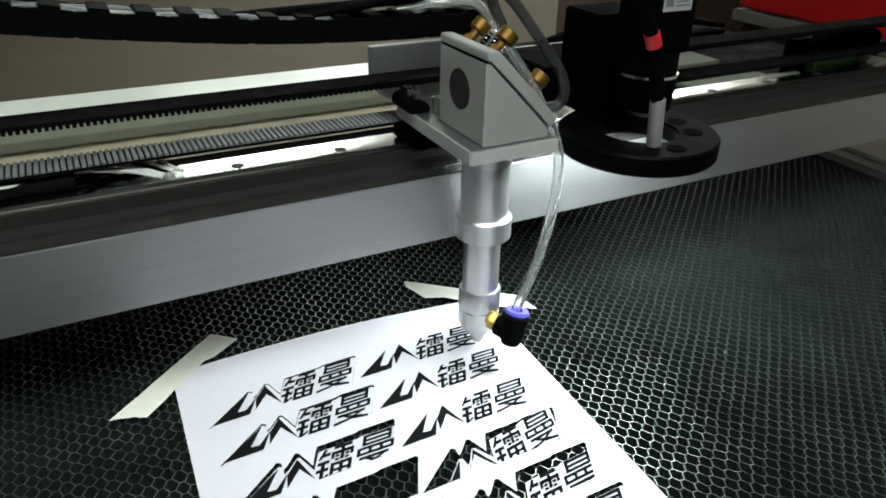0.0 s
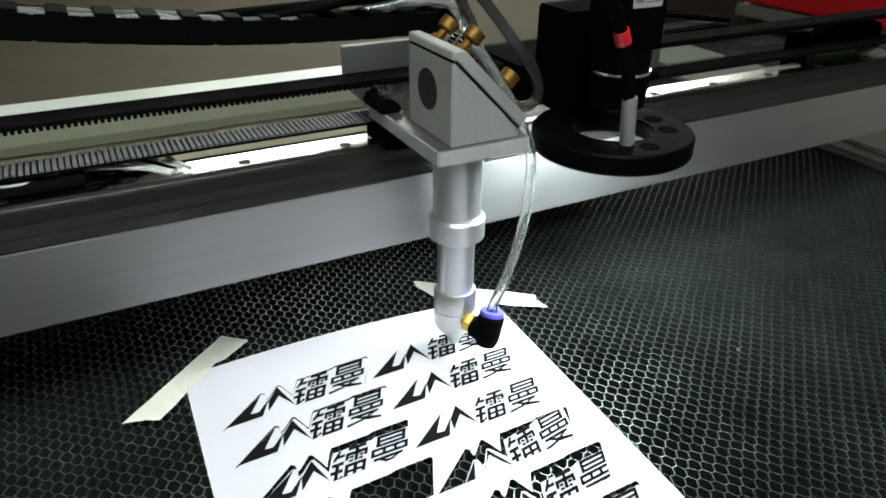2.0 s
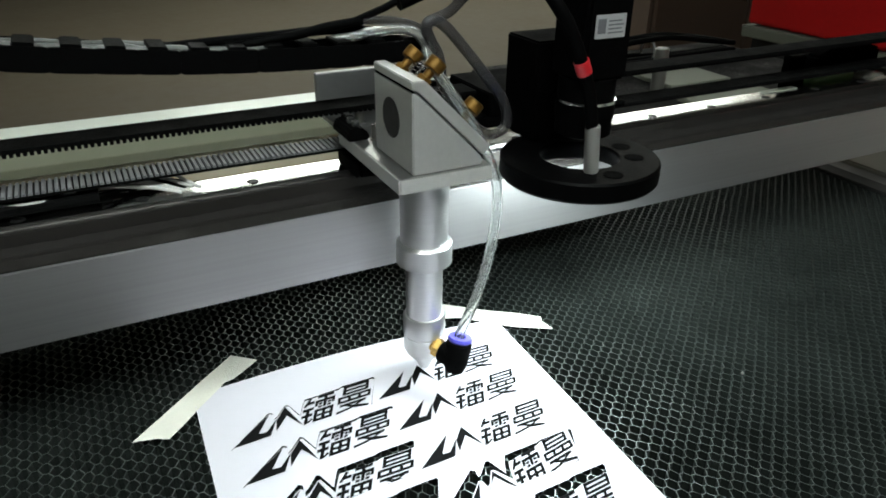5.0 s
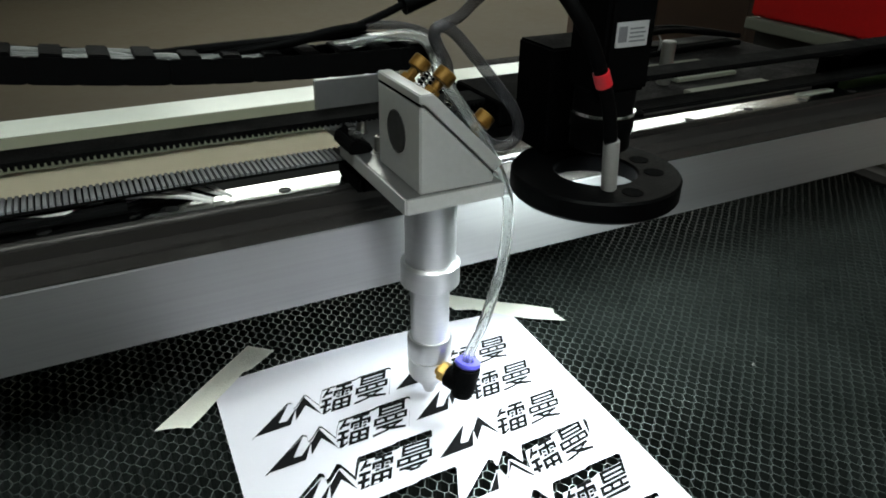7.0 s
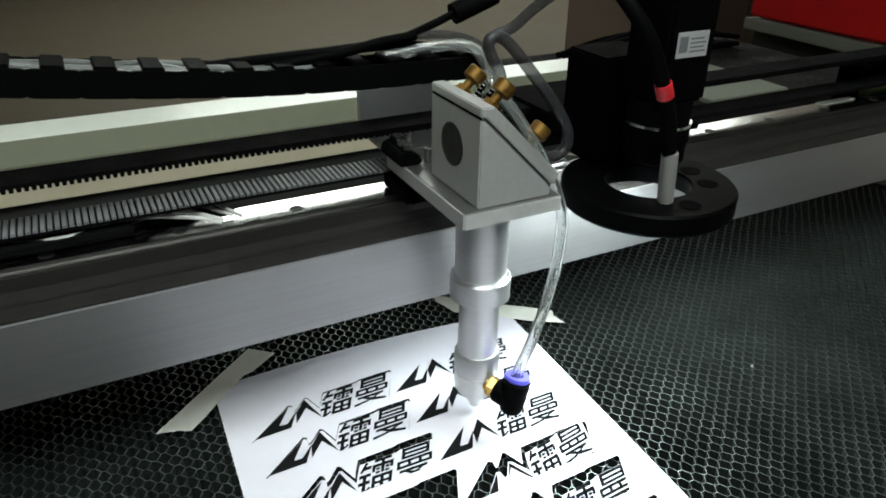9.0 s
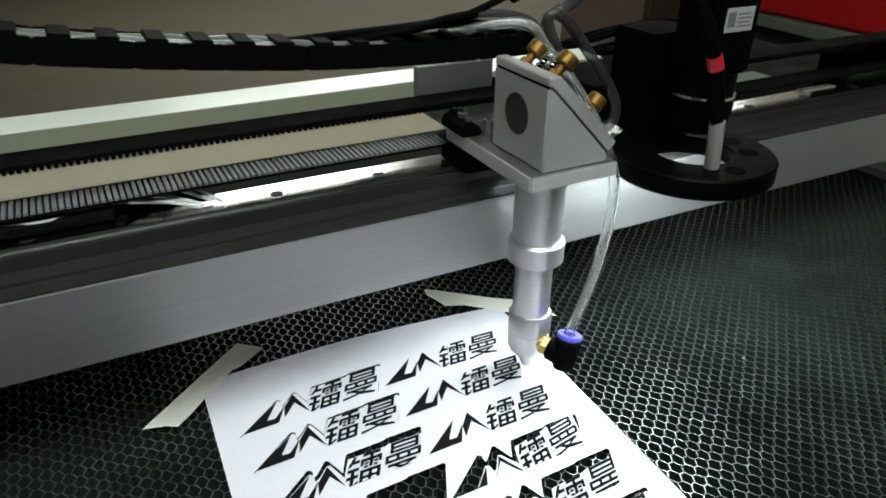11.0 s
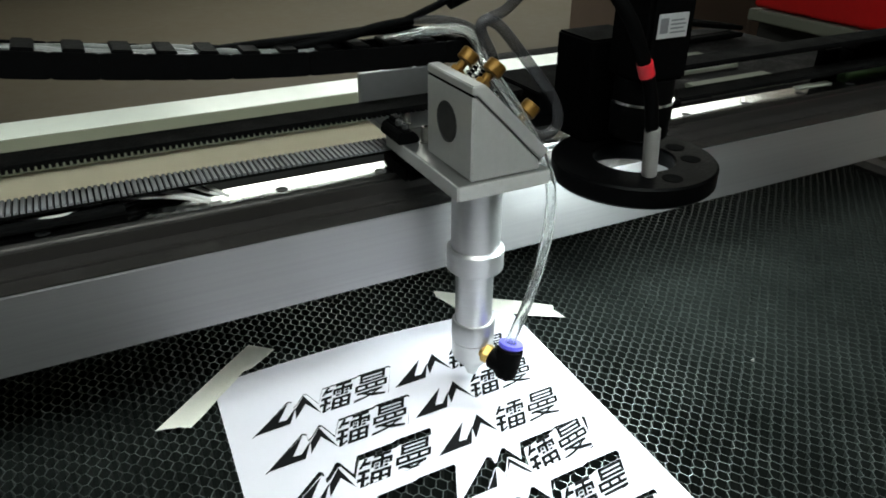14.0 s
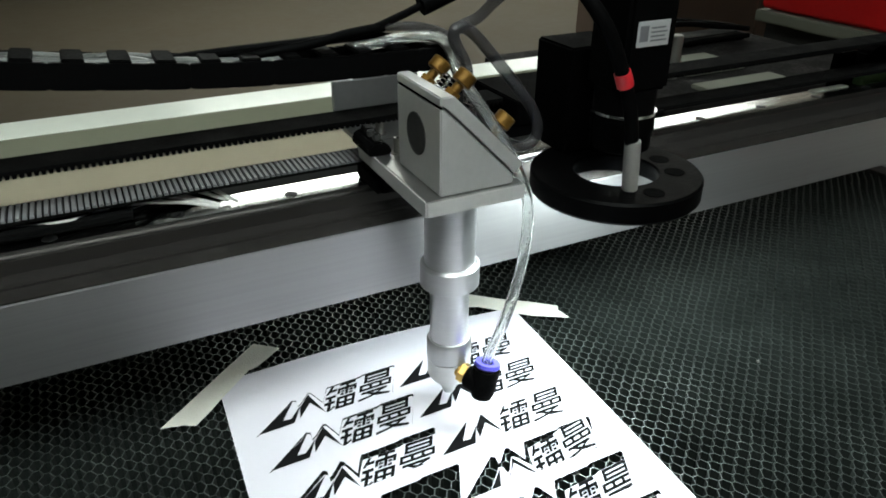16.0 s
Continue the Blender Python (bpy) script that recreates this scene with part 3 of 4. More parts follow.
    lathe([(0.0036, 0), (0.0056, 0.0008), (0.0068, 0.0040), (0.0075, 0.0100), (0.0074, 0.0140), (0.0078, 0.0150), (0.0078, 0.0190), (0.0068, 0.0198)], foot, 28, rise, bm=bm)
    part("elbow", bm, BLACK_SATIN, f, "black plastic elbow")
    part("release_ring", lathe([(0.0030, 0.0), (0.0064, 0.0), (0.0075, 0.0014), (0.0070, 0.0032), (0.0034, 0.0032)], foot + rise.normalized() * 0.0199, 28, rise, closed=True), BLUE, f, "blue release ring")
    # brass adjusting screws on the mirror carrier
    n = Vector((1, 0, 1)).normalized()
    s = Vector((1, 0, -1)).normalized()
    o = Vector((0.1676, 0, 0.1977))
    for u, y in ((0.0057, -0.0455), (0.0057, -0.0715), (0.0414, -0.0660)):
        c = o + s * u + Vector((0, y, 0))
        k = part("adjust_screw", rod(c - n * 0.001, c + n * 0.013, 0.0024, 16), BRASS, t, "brass adjusting screw")
        part("lock_nut", rod(c + n * 0.0002, c + n * 0.0032, 0.0042, 6, cham=0.1), BRASS, k)
        part("knob", rod(c + n * 0.0075, c + n * 0.0140, 0.0051, 18, cham=0.12), BRASS, k, "knurled brass knob")
    for u, y in ((0.0075, -0.0545), (0.0075, -0.0625), (0.0300, -0.0500)):
        c = o + s * u + Vector((0, y, 0))
        coil = []
        for k in range(49):
            a = 2 * math.pi * k / 12
            coil.append(c + n * (0.0006 + 0.0085 * k / 48) + (s * math.cos(a) + Vector((0, math.sin(a), 0))) * 0.0022)
        w = part("spring", sweep(coil, 0.00045, 6, 1), CHROME, t, "bright steel coil spring")
        part("spring_pin", rod(c, c + n * 0.0095, 0.0012, 10), BLACK_SATIN, w)
    part("mirror_holder", prism([(0.1800, 0.1858), (0.1815, 0.1873), (0.1985, 0.1703), (0.1970, 0.1688)], "y", -0.0690, -0.0420, 0.0004), DARKGREY, t, "dark mirror holder behind the carrier")
    # carriage on the rail
    g = part("carriage_block", box(0.1565, 0.2150, -0.0200, 0.0135, 0.1262, 0.1416, 0.001), BLACK, t, "black linear carriage")
    part("wiper", box(0.1540, 0.1562, -0.0190, 0.0125, 0.1262, 0.1345, 0.0005), BLACK_SATIN, g)
    part("carriage_top", box(0.2065, 0.3000, -0.0100, 0.0440, 0.1420, 0.1490, 0.0006), BLACK, t, "black carriage top")
    part("back_plate", box(0.1535, 0.2085, 0.0445, 0.0500, 0.1470, 0.1735, 0.0006), ALU_GREY, t, "grey anodised back plate")
    part("back_bracket", box(0.2088, 0.2770, 0.0445, 0.0500, 0.0900, 0.1600, 0.0006), BLACK, t, "black back bracket")
    part("side_plate", box(0.2480, 0.3100, -0.0110, 0.0440, 0.1492, 0.1640, 0.0008), BLACK, t, "black bracket plate behind the camera")
    # belt clamp on the plate's edge
    cl = part("belt_clamp", prism([(0.1490, 0.1500), (0.1490, 0.1550), (0.1520, 0.1578), (0.1570, 0.1578), (0.1622, 0.1540), (0.1622, 0.1500)], "y", -0.0225, 0.0040, 0.0010), BLACK_SATIN, t, "black belt clamp")
    part("clamp_bridge", prism([(0.1530, 0.1580), (0.1535, 0.1608), (0.1585, 0.1608), (0.1600, 0.1580)], "y", -0.0070, 0.0010, 0.0006), BLACK_SATIN, cl)
    for x, y, z in ((0.1555, -0.0175, 0.1578), (0.1550, -0.0105, 0.1578)):
        k = part("clamp_screw", bolt_head((x, y, z), 0.0022, 0.0030), DARKGREY, cl, "dark cap screw")
        part("socket", lathe([(0.0012, 0), (0.0012, 0.0002), (0, 0.0002)], (x, y, z + 0.0030), 6), RUBBER, k)
    for x, y, z0, h in ((0.1690, 0.0115, 0.1497, 0.0080), (0.1662, -0.0216, 0.1497, 0.0090)):
        b = part("cap_screw", bolt_head((x, y, z0), 0.0027, h), SCREW, t, "bright cap screw")
        part("washer", lathe([(0.0038, 0), (0.0038, 0.0006), (0.001, 0.0006)], (x, y, z0), 20), SCREW, b)
        part("socket", lathe([(0.0014, 0), (0.0014, 0.0002), (0, 0.0002)], (x, y, z0 + h), 6), RUBBER, b)
    return t


def vision_camera():
    cx, cy = 0.2725, -0.0745
    t = thing("vision_camera", (cx, cy, 0.128), "black industrial camera with lens and ring light on its bracket", "camera")
    part("bracket", box(0.2585, 0.2960, -0.0450, -0.0112, 0.1411, 0.2012, 0.0012), BLACK, t, "black anodised bracket")
    part("arm", box(0.2965, 0.3150, -0.0350, -0.0115, 0.1500, 0.1640, 0.001), BLACK, t)
    b = part("body", box(cx - 0.0150, cx + 0.0150, cy - 0.0150, cy + 0.0150, 0.1872, 0.2620, 0.0020), BLACK, t, "black camera housing")
    lb = part("label_plate", box(cx - 0.0102, cx + 0.0092, cy - 0.01545, cy - 0.0150, 0.2105, 0.2225, 0.0), LABEL, b, "white sticker with grey bars")
    bm = box(cx - 0.0090, cx - 0.0038, cy - 0.0156, cy - 0.0154, 0.2130, 0.2205, 0)
    for k in range(4):
        box(cx - 0.0022, cx + 0.0078 - 0.0012 * (k % 2), cy - 0.0156, cy - 0.0154, 0.2128 + 0.0020 * k, 0.2136 + 0.0020 * k, 0, bm)
    part("print", bm, GREYINK, lb)
    part("lens", lathe([(0.0125, 0.1540), (0.0160, 0.1555), (0.0160, 0.1640), (0.0168, 0.1660), (0.0168, 0.1735), (0.0160, 0.1740), (0.0160, 0.1880)], (cx, cy, 0), 48), BLACK_SATIN, t, "black lens barrel")
    part("lens_ring", lathe([(0.0150, 0.1740), (0.0171, 0.1741), (0.0171, 0.1756), (0.0150, 0.1757)], (cx, cy, 0), 48, closed=True), CHROME, t, "bright metal lens ring")
    part("thumb_screw", rod((cx + 0.0165, cy, 0.1690), (cx + 0.0265, cy - 0.002, 0.1690), 0.0022, 12), BLACK_SATIN, t)
    ring = part("ring_light", lathe([(0.0268, 0.1290), (0.0300, 0.1290), (0.0310, 0.1335), (0.0440, 0.1335), (0.0448, 0.1290), (0.0456, 0.1290), (0.0466, 0.1304), (0.0466, 0.1396), (0.0454, 0.1408), (0.0236, 0.1408), (0.0228, 0.1398), (0.0228, 0.1375)], (cx, cy, 0), 72, closed=True), RING_BLACK, t, "black ring light housing")
    part("leds", lathe([(0.0330, 0.1284), (0.0430, 0.1284), (0.0430, 0.1332), (0.0330, 0.1332)], (cx, cy, 0), 60, closed=True), LED_GLOW, ring, "lit white led ring")
    for x, yy in ((0.3036, -0.0740), (0.2984, -0.0922), (0.2697, -0.1088)):
        part("hole", lathe([(0.0056, 0), (0.0056, 0.0002), (0, 0.0002)], (x, yy, 0.1409), 24), BLACK, ring, "dark round recess")
    # signal cable down the front of the housing
    y = -0.1000
    cb = part("cable", sweep([(0.2260, -0.088, 0.2420), (0.2310, -0.096, 0.2320), (0.2380, y, 0.2200), (0.2470, y, 0.2030), (0.2545, y, 0.1850), (0.2590, y, 0.1640)], 0.0035, 14), BLACK_SATIN, t, "black cable")
    part("sleeve", sweep([(0.2470, y, 0.2030), (0.2480, y, 0.2008), (0.2500, y, 0.1963)], 0.0041, 16), RED_PLASTIC, cb, "red cable sleeve")
    part("plug", rod((0.2590, y, 0.1680), (0.2612, y, 0.1409), 0.0041, 16), GREY_SLEEVE, cb, "grey cable end")
    return t


def air_hose():
    t = thing("air_hose", (0.1885, -0.0823, 0.038), "clear plastic air hose curving up from the nozzle", "hose")
    e = (0.1909, -0.0816)
    line = [(e[0], e[1], 0.034), (0.1920, -0.0814, 0.0440), (0.2024, -0.0788, 0.0620), (0.2118, -0.0760, 0.0850), (0.2166, -0.0750, 0.1100), (0.2160, -0.0745, 0.1340),
                        (0.2075, -0.0720, 0.1560), (0.1960, -0.0660, 0.1780), (0.1865, -0.0590, 0.1940), (0.1900, -0.0440, 0.1965), (0.1949, -0.0300, 0.1986), (0.1972, -0.0220, 0.2013), (0.1958, -0.0130, 0.2059), (0.1867, -0.0060, 0.2072), (0.1729, 0.0000, 0.2049), (0.1520, 0.0020, 0.2025)]
    hose = part("hose", sweep(line, 0.0031, 16, 10, hollow=0.0021), CLEAR, t)
    # unreadable printing along the hose
    fine = spline(line, 24)
    toward = Vector((-0.15, -0.80, 0.58)).normalized() * 0.0026
    rng = random.Random(5)
    for k in range(36, 112, 3):
        if rng.random() < 0.3:
            continue
        part("print_bar", sweep([fine[k] + toward, fine[k + 1] + toward, fine[k + 1 + rng.randrange(2)] * 0.5 + fine[k + 2] * 0.5 + toward], 0.00062, 6, 2), LABEL, hose, "pale printed bar")
    return t


def grey_hose():
    t = thing("smoked_hose", (0.21, -0.03, 0.16), "smoky grey plastic hose bent in a loop", "hose")
    part("hose", sweep([(0.2030, -0.0345, 0.1660), (0.2025, -0.0345, 0.1790), (0.2007, -0.0350, 0.1889), (0.1992, -0.0350, 0.1974), (0.1948, -0.0350, 0.2053), (0.1921, -0.0350, 0.2114), (0.1931, -0.0350, 0.2151), (0.1978, -0.0350, 0.2157),
                        (0.2050, -0.0350, 0.2110), (0.2176, -0.0350, 0.1973), (0.2310, -0.0350, 0.1817), (0.2411, -0.0350, 0.1690), (0.2460, -0.0350, 0.1581), (0.2445, -0.0350, 0.1496), (0.2364, -0.0350, 0.1465), (0.2284, -0.0345, 0.1494), (0.2210, -0.0340, 0.1560)], 0.0032, 14, 8), GREY_TUBE, t, "smoky grey hose bent in a loop")
    part("upper_hose", sweep([(0.1940, -0.0300, 0.2080), (0.1950, -0.0305, 0.2125), (0.1985, -0.0315, 0.2160), (0.2060, -0.0350, 0.2200), (0.2120, -0.0420, 0.2290), (0.2180, -0.0560, 0.2400), (0.2220, -0.0720, 0.2460), (0.2255, -0.0860, 0.2430)], 0.0029, 14, 8), GREY_TUBE, t, "smoky grey hose")
    return t


def cable_chain():
    t = thing("cable_chain", (0.19, 0.0, 0.185), "black plastic cable chain carrying clear hoses and cables", "cable chain")
    pts = [(0.202, 0.000, 0.1955), (0.140, 0.000, 0.1965), (0.080, 0.000, 0.1998), (0.020, 0.000, 0.2062), (-0.040, 0.000, 0.2145), (-0.110, 0.000, 0.2260), (-0.260, 0.000, 0.2445), (-0.460, 0.000, 0.2785)]
    line = spline(pts, 60)
    acc, last, me = 0.0, line[0], None
    step = 0.0195
    acc = step * 0.6
    for q in line[1:]:
        d = (q - last)
        acc += d.length
        last = q
        if acc < step:
            continue
        acc -= step
        if me is None:
            bm = bmesh.new()
            for y in (-0.0122, 0.0098):
                prism([(-0.0102, -0.0056), (-0.0080, -0.0062), (0.0080, -0.0062), (0.0102, -0.0056), (0.0102, 0.0052), (0.0085, 0.0058), (-0.0085, 0.0058), (-0.0102, 0.0052)], "y", y, y + 0.0024, 0.0004, bm)
            box(-0.0052, 0.0052, -0.0098, 0.0098, -0.0062, -0.0046, 0.0004, bm)
            box(-0.0046, 0.0046, -0.0110, 0.0110, 0.0052, 0.0072, 0.0006, bm)
            link = part("chain_link", bm, BLACK_SATIN, None, "black plastic chain link")
            me = link.data
        else:
            link = tagged(new("chain_link", me), "black plastic chain link")
        link.parent = t
        link.location = q - Vector(t.location)
        link.rotation_euler = (0, math.atan2(d.z, -d.x), 0)
    # hoses and cables in the chain, loosely twisted
    rng = random.Random(3)
    for k, (dy, dz, m) in enumerate(((-0.0068, 0.0030, CHAIN_HOSE), (-0.0022, 0.0036, CHAIN_HOSE), (0.0026, 0.0030, CHAIN_HOSE), (0.0070, 0.0036, CHAIN_HOSE))):
        fine = [p for p in spline(pts, 5) if p[0] < 0.118]
        part("cable", sweep([(p[0], p[1] + dy + rng.uniform(-0.0014, 0.0014), p[2] + dz + rng.uniform(-0.0008, 0.0008)) for p in fine], 0.0023, 10, 3), m, t, "pale hose in the chain")
    part("tail", sweep([(0.105, 0.004, 0.2030), (0.1307, 0.000, 0.2074), (0.1578, 0.000, 0.2107), (0.1791, 0.000, 0.2171), (0.1900, 0.000, 0.2211), (0.215, 0.0, 0.2300), (0.26, 0.0, 0.2450), (0.33, 0.0, 0.268)], 0.0021, 10, 8), BLACK_SATIN, t, "thin black cable")
    part("bundle_hose", sweep([(0.0900, 0.000, 0.2030), (0.1106, 0.000, 0.2052), (0.1323, 0.000, 0.2075), (0.1487, 0.000, 0.2104), (0.1688, 0.000, 0.2122)], 0.0025, 12, 8), BLACK_SATIN, t, "black sleeve over the hose leaving the chain")
    part("bundle_hose", sweep([(0.1685, 0.000, 0.2122), (0.1880, 0.000, 0.2108), (0.2030, -0.002, 0.2062), (0.2090, -0.006, 0.1985), (0.2095, -0.012, 0.1880)], 0.0024, 12, 8), GREY_TUBE, t, "smoky dark hose leaving the chain")
    part("bundle_cable", sweep([(0.060, 0.006, 0.2050), (0.090, 0.005, 0.2062), (0.120, 0.003, 0.2072), (0.150, 0.003, 0.2080), (0.175, 0.004, 0.2050), (0.190, 0.004, 0.1985)], 0.0027, 10, 8), BLACK_SATIN, t, "black cable leaving the chain")
    part("plug_block", sweep([(0.1905, 0.000, 0.2213), (0.2020, 0.000, 0.2253), (0.2150, 0.000, 0.2300)], 0.0056, 14, 4), BLACK_SATIN, t, "black cable plug")
    return t


# ---------------------------------------------------------------- the sheet and what lies on the bed
PAPER_TURN = radians(-2.1)


def to_bed(u, v):
    """From the sheet's own axes (right, down) to the bed."""
    return Vector((u * math.cos(PAPER_TURN) + v * math.sin(PAPER_TURN), u * math.sin(PAPER_TURN) - v * math.cos(PAPER_TURN)))


def lift(x, y):
    """How far the sheet bows off the bed."""
    u = x * math.cos(PAPER_TURN) + y * math.sin(PAPER_TURN)
    v = -(-x * math.sin(PAPER_TURN) + y * math.cos(PAPER_TURN))
    return 0.0016 + 0.0045 * max(0, math.sin(math.pi * min(max(u / 0.21, 0), 1))) * math.exp(-max(v, 0) / 0.045)


def flat(polys, z=0.0, thick=0.0):
    """Fills closed outlines (inner ones are holes) and returns a bmesh."""
    cu = bpy.data.curves.new("outline", "CURVE")
    cu.dimensions, cu.fill_mode = "2D", "BOTH"
    for poly in polys:
        s = cu.splines.new("POLY")
        s.points.add(len(poly) - 1)
        for q, (x, y) in zip(s.points, poly):
            q.co = (x, y, 0, 1)
        s.use_cyclic_u = True
    ob = bpy.data.objects.new("outline", cu)
    me = ob.to_mesh()
    bm = bmesh.new()
    bm.from_mesh(me)
    ob.to_mesh_clear()
    bpy.data.objects.remove(ob)
    bpy.data.curves.remove(cu)
    for v in bm.verts:
        v.co.z += z
    bmesh.ops.recalc_face_normals(bm, faces=bm.faces)
    return bm


SH = 0.50      # slant of the blocks
def slant(x, y):
    return (x + SH * y, y)


# one printed mark: a peak drawn in strokes and two blocks of bars, from its left tip, in metres
PEAK = [[(0, 0), (0.0250, 0.0179), (0.0155, 0.0049), (0.0200, 0.0044), (0.0282, 0.0126), (0.0211, 0.0002)],
        [(0.0273, 0.0109), (0.0352, 0.0198), (0.0402, 0.0002), (0.0340, 0.0122), (0.0250, 0.0024)]]
# the line along which the mark is cut out, about a millimetre outside its strokes
CONTOUR = [(-0.0020, -0.0016), (0.0249, 0.0188), (0.0269, 0.0175), (0.0264, 0.0125), (0.0286, 0.0137), (0.0354, 0.0208), (0.0371, 0.0201), (0.0410, 0.0085), (0.0450, 0.0163), (0.0474, 0.0201),
           (0.0692, 0.0205), (0.0718, 0.0214), (0.0923, 0.0214), (0.0929, 0.0200), (0.0820, -0.0019), (0.0605, -0.0019), (0.0582, -0.0017), (0.0397, -0.0019), (0.0340, 0.0093), (0.0254, -0.0002), (0.0238, 0.0013), (0.0220, -0.0018)]


def bars():
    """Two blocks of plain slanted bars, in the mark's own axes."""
    out, e = [], 0.15

    def bar(x0, x1, y0, y1):
        """Corners in millimetres from the block's foot."""
        out.append([slant((foot + a) / 1000, b / 1000) for a, b in ((x0 - e, y0 - e), (x1 + e, y0 - e), (x1 + e, y1 + e), (x0 - e, y1 + e))])

    def stroke(*corners):
        out.append([slant((foot + a) / 1000, b / 1000) for a, b in corners])
    foot = 37.9
    stroke((-0.2, 13.6), (1.7, 13.4), (4.6, 19.3), (2.6, 19.6))
    bar(1.6, 6.4, 14.9, 16.8), bar(0.2, 6.5, 10.0, 11.9), bar(0.0, 6.4, 5.4, 7.3), bar(2.3, 4.2, 0.4, 11.5), stroke((2.3, 0.0), (4.2, 0.0), (7.4, 2.2), (6.4, 3.5))
    bar(8.4, 18.4, 18.0, 19.8), bar(7.3, 19.5, 14.5, 16.4), bar(7.3, 8.9, 12.0, 15.0), bar(17.9, 19.5, 12.0, 15.0), bar(12.5, 14.3, 10.3, 18.5)
    for x in (9.6, 15.1):
        bar(x, x + 2.1, 12.5, 13.8), bar(x, x + 2.1, 10.2, 11.5)
    bar(7.7, 19.3, 7.3, 9.1), bar(7.7, 19.3, 3.6, 5.1), bar(7.7, 19.3, 0.0, 1.8)
    for x in (7.7, 12.6, 17.5):
        bar(x, x + 1.8, 0.2, 8.8)
    foot = 60.0
    bar(2.5, 19.2, 18.9, 20.6), bar(2.5, 19.2, 16.2, 17.6), bar(2.5, 19.2, 13.5, 14.9), bar(2.5, 4.3, 13.7, 20.4), bar(17.4, 19.2, 13.7, 20.4)
    bar(0.0, 21.0, 11.0, 12.5), bar(0.0, 21.0, 7.4, 8.9)
    for x in (0.0, 6.5, 13.0, 19.3):
        bar(x, x + 1.7, 7.6, 12.3)
    bar(1.8, 18.2, 4.6, 6.2), stroke((16.0, 5.4), (18.4, 5.2), (9.0, 0.9), (0.2, -0.5), (-0.2, 1.3), (8.0, 2.3)), stroke((3.4, 5.2), (5.6, 5.2), (20.8, 0.8), (20.4, -0.7), (11.5, 0.9))
    return out


def quads(polys, z=0.0):
    bm = bmesh.new()
    for k, poly in enumerate(polys):
        bm.faces.new([bm.verts.new((x, y, z + 0.00002 * (k % 3))) for x, y in poly])
    bmesh.ops.triangulate(bm, faces=bm.faces)
    bmesh.ops.recalc_face_normals(bm, faces=bm.faces)
    for f in bm.faces:
        if f.normal.z < 0:
            f.normal_flip()
    return bm


def placed(poly, at, turn=0.0):
    c, s = math.cos(turn), math.sin(turn)
    return [(at[0] + x * c - y * s, at[1] + x * s + y * c) for x, y in poly]


MARKS_LEFT = [(0.0122, -0.0566), (0.0120, -0.0862), (0.0113, -0.1180), (0.0107, -0.1490), (0.0102, -0.1800), (0.0098, -0.2110)]
MARKS_RIGHT = [(0.0996, -0.0555), (0.0995, -0.0852), (0.0983, -0.1178), (0.0970, -0.1490), (0.0965, -0.1800), (0.0960, -0.2110)]


def draped(bm, extra=0.0):
    for v in bm.verts:
        v.co.z += lift(v.co.x, v.co.y) + extra
    return bm


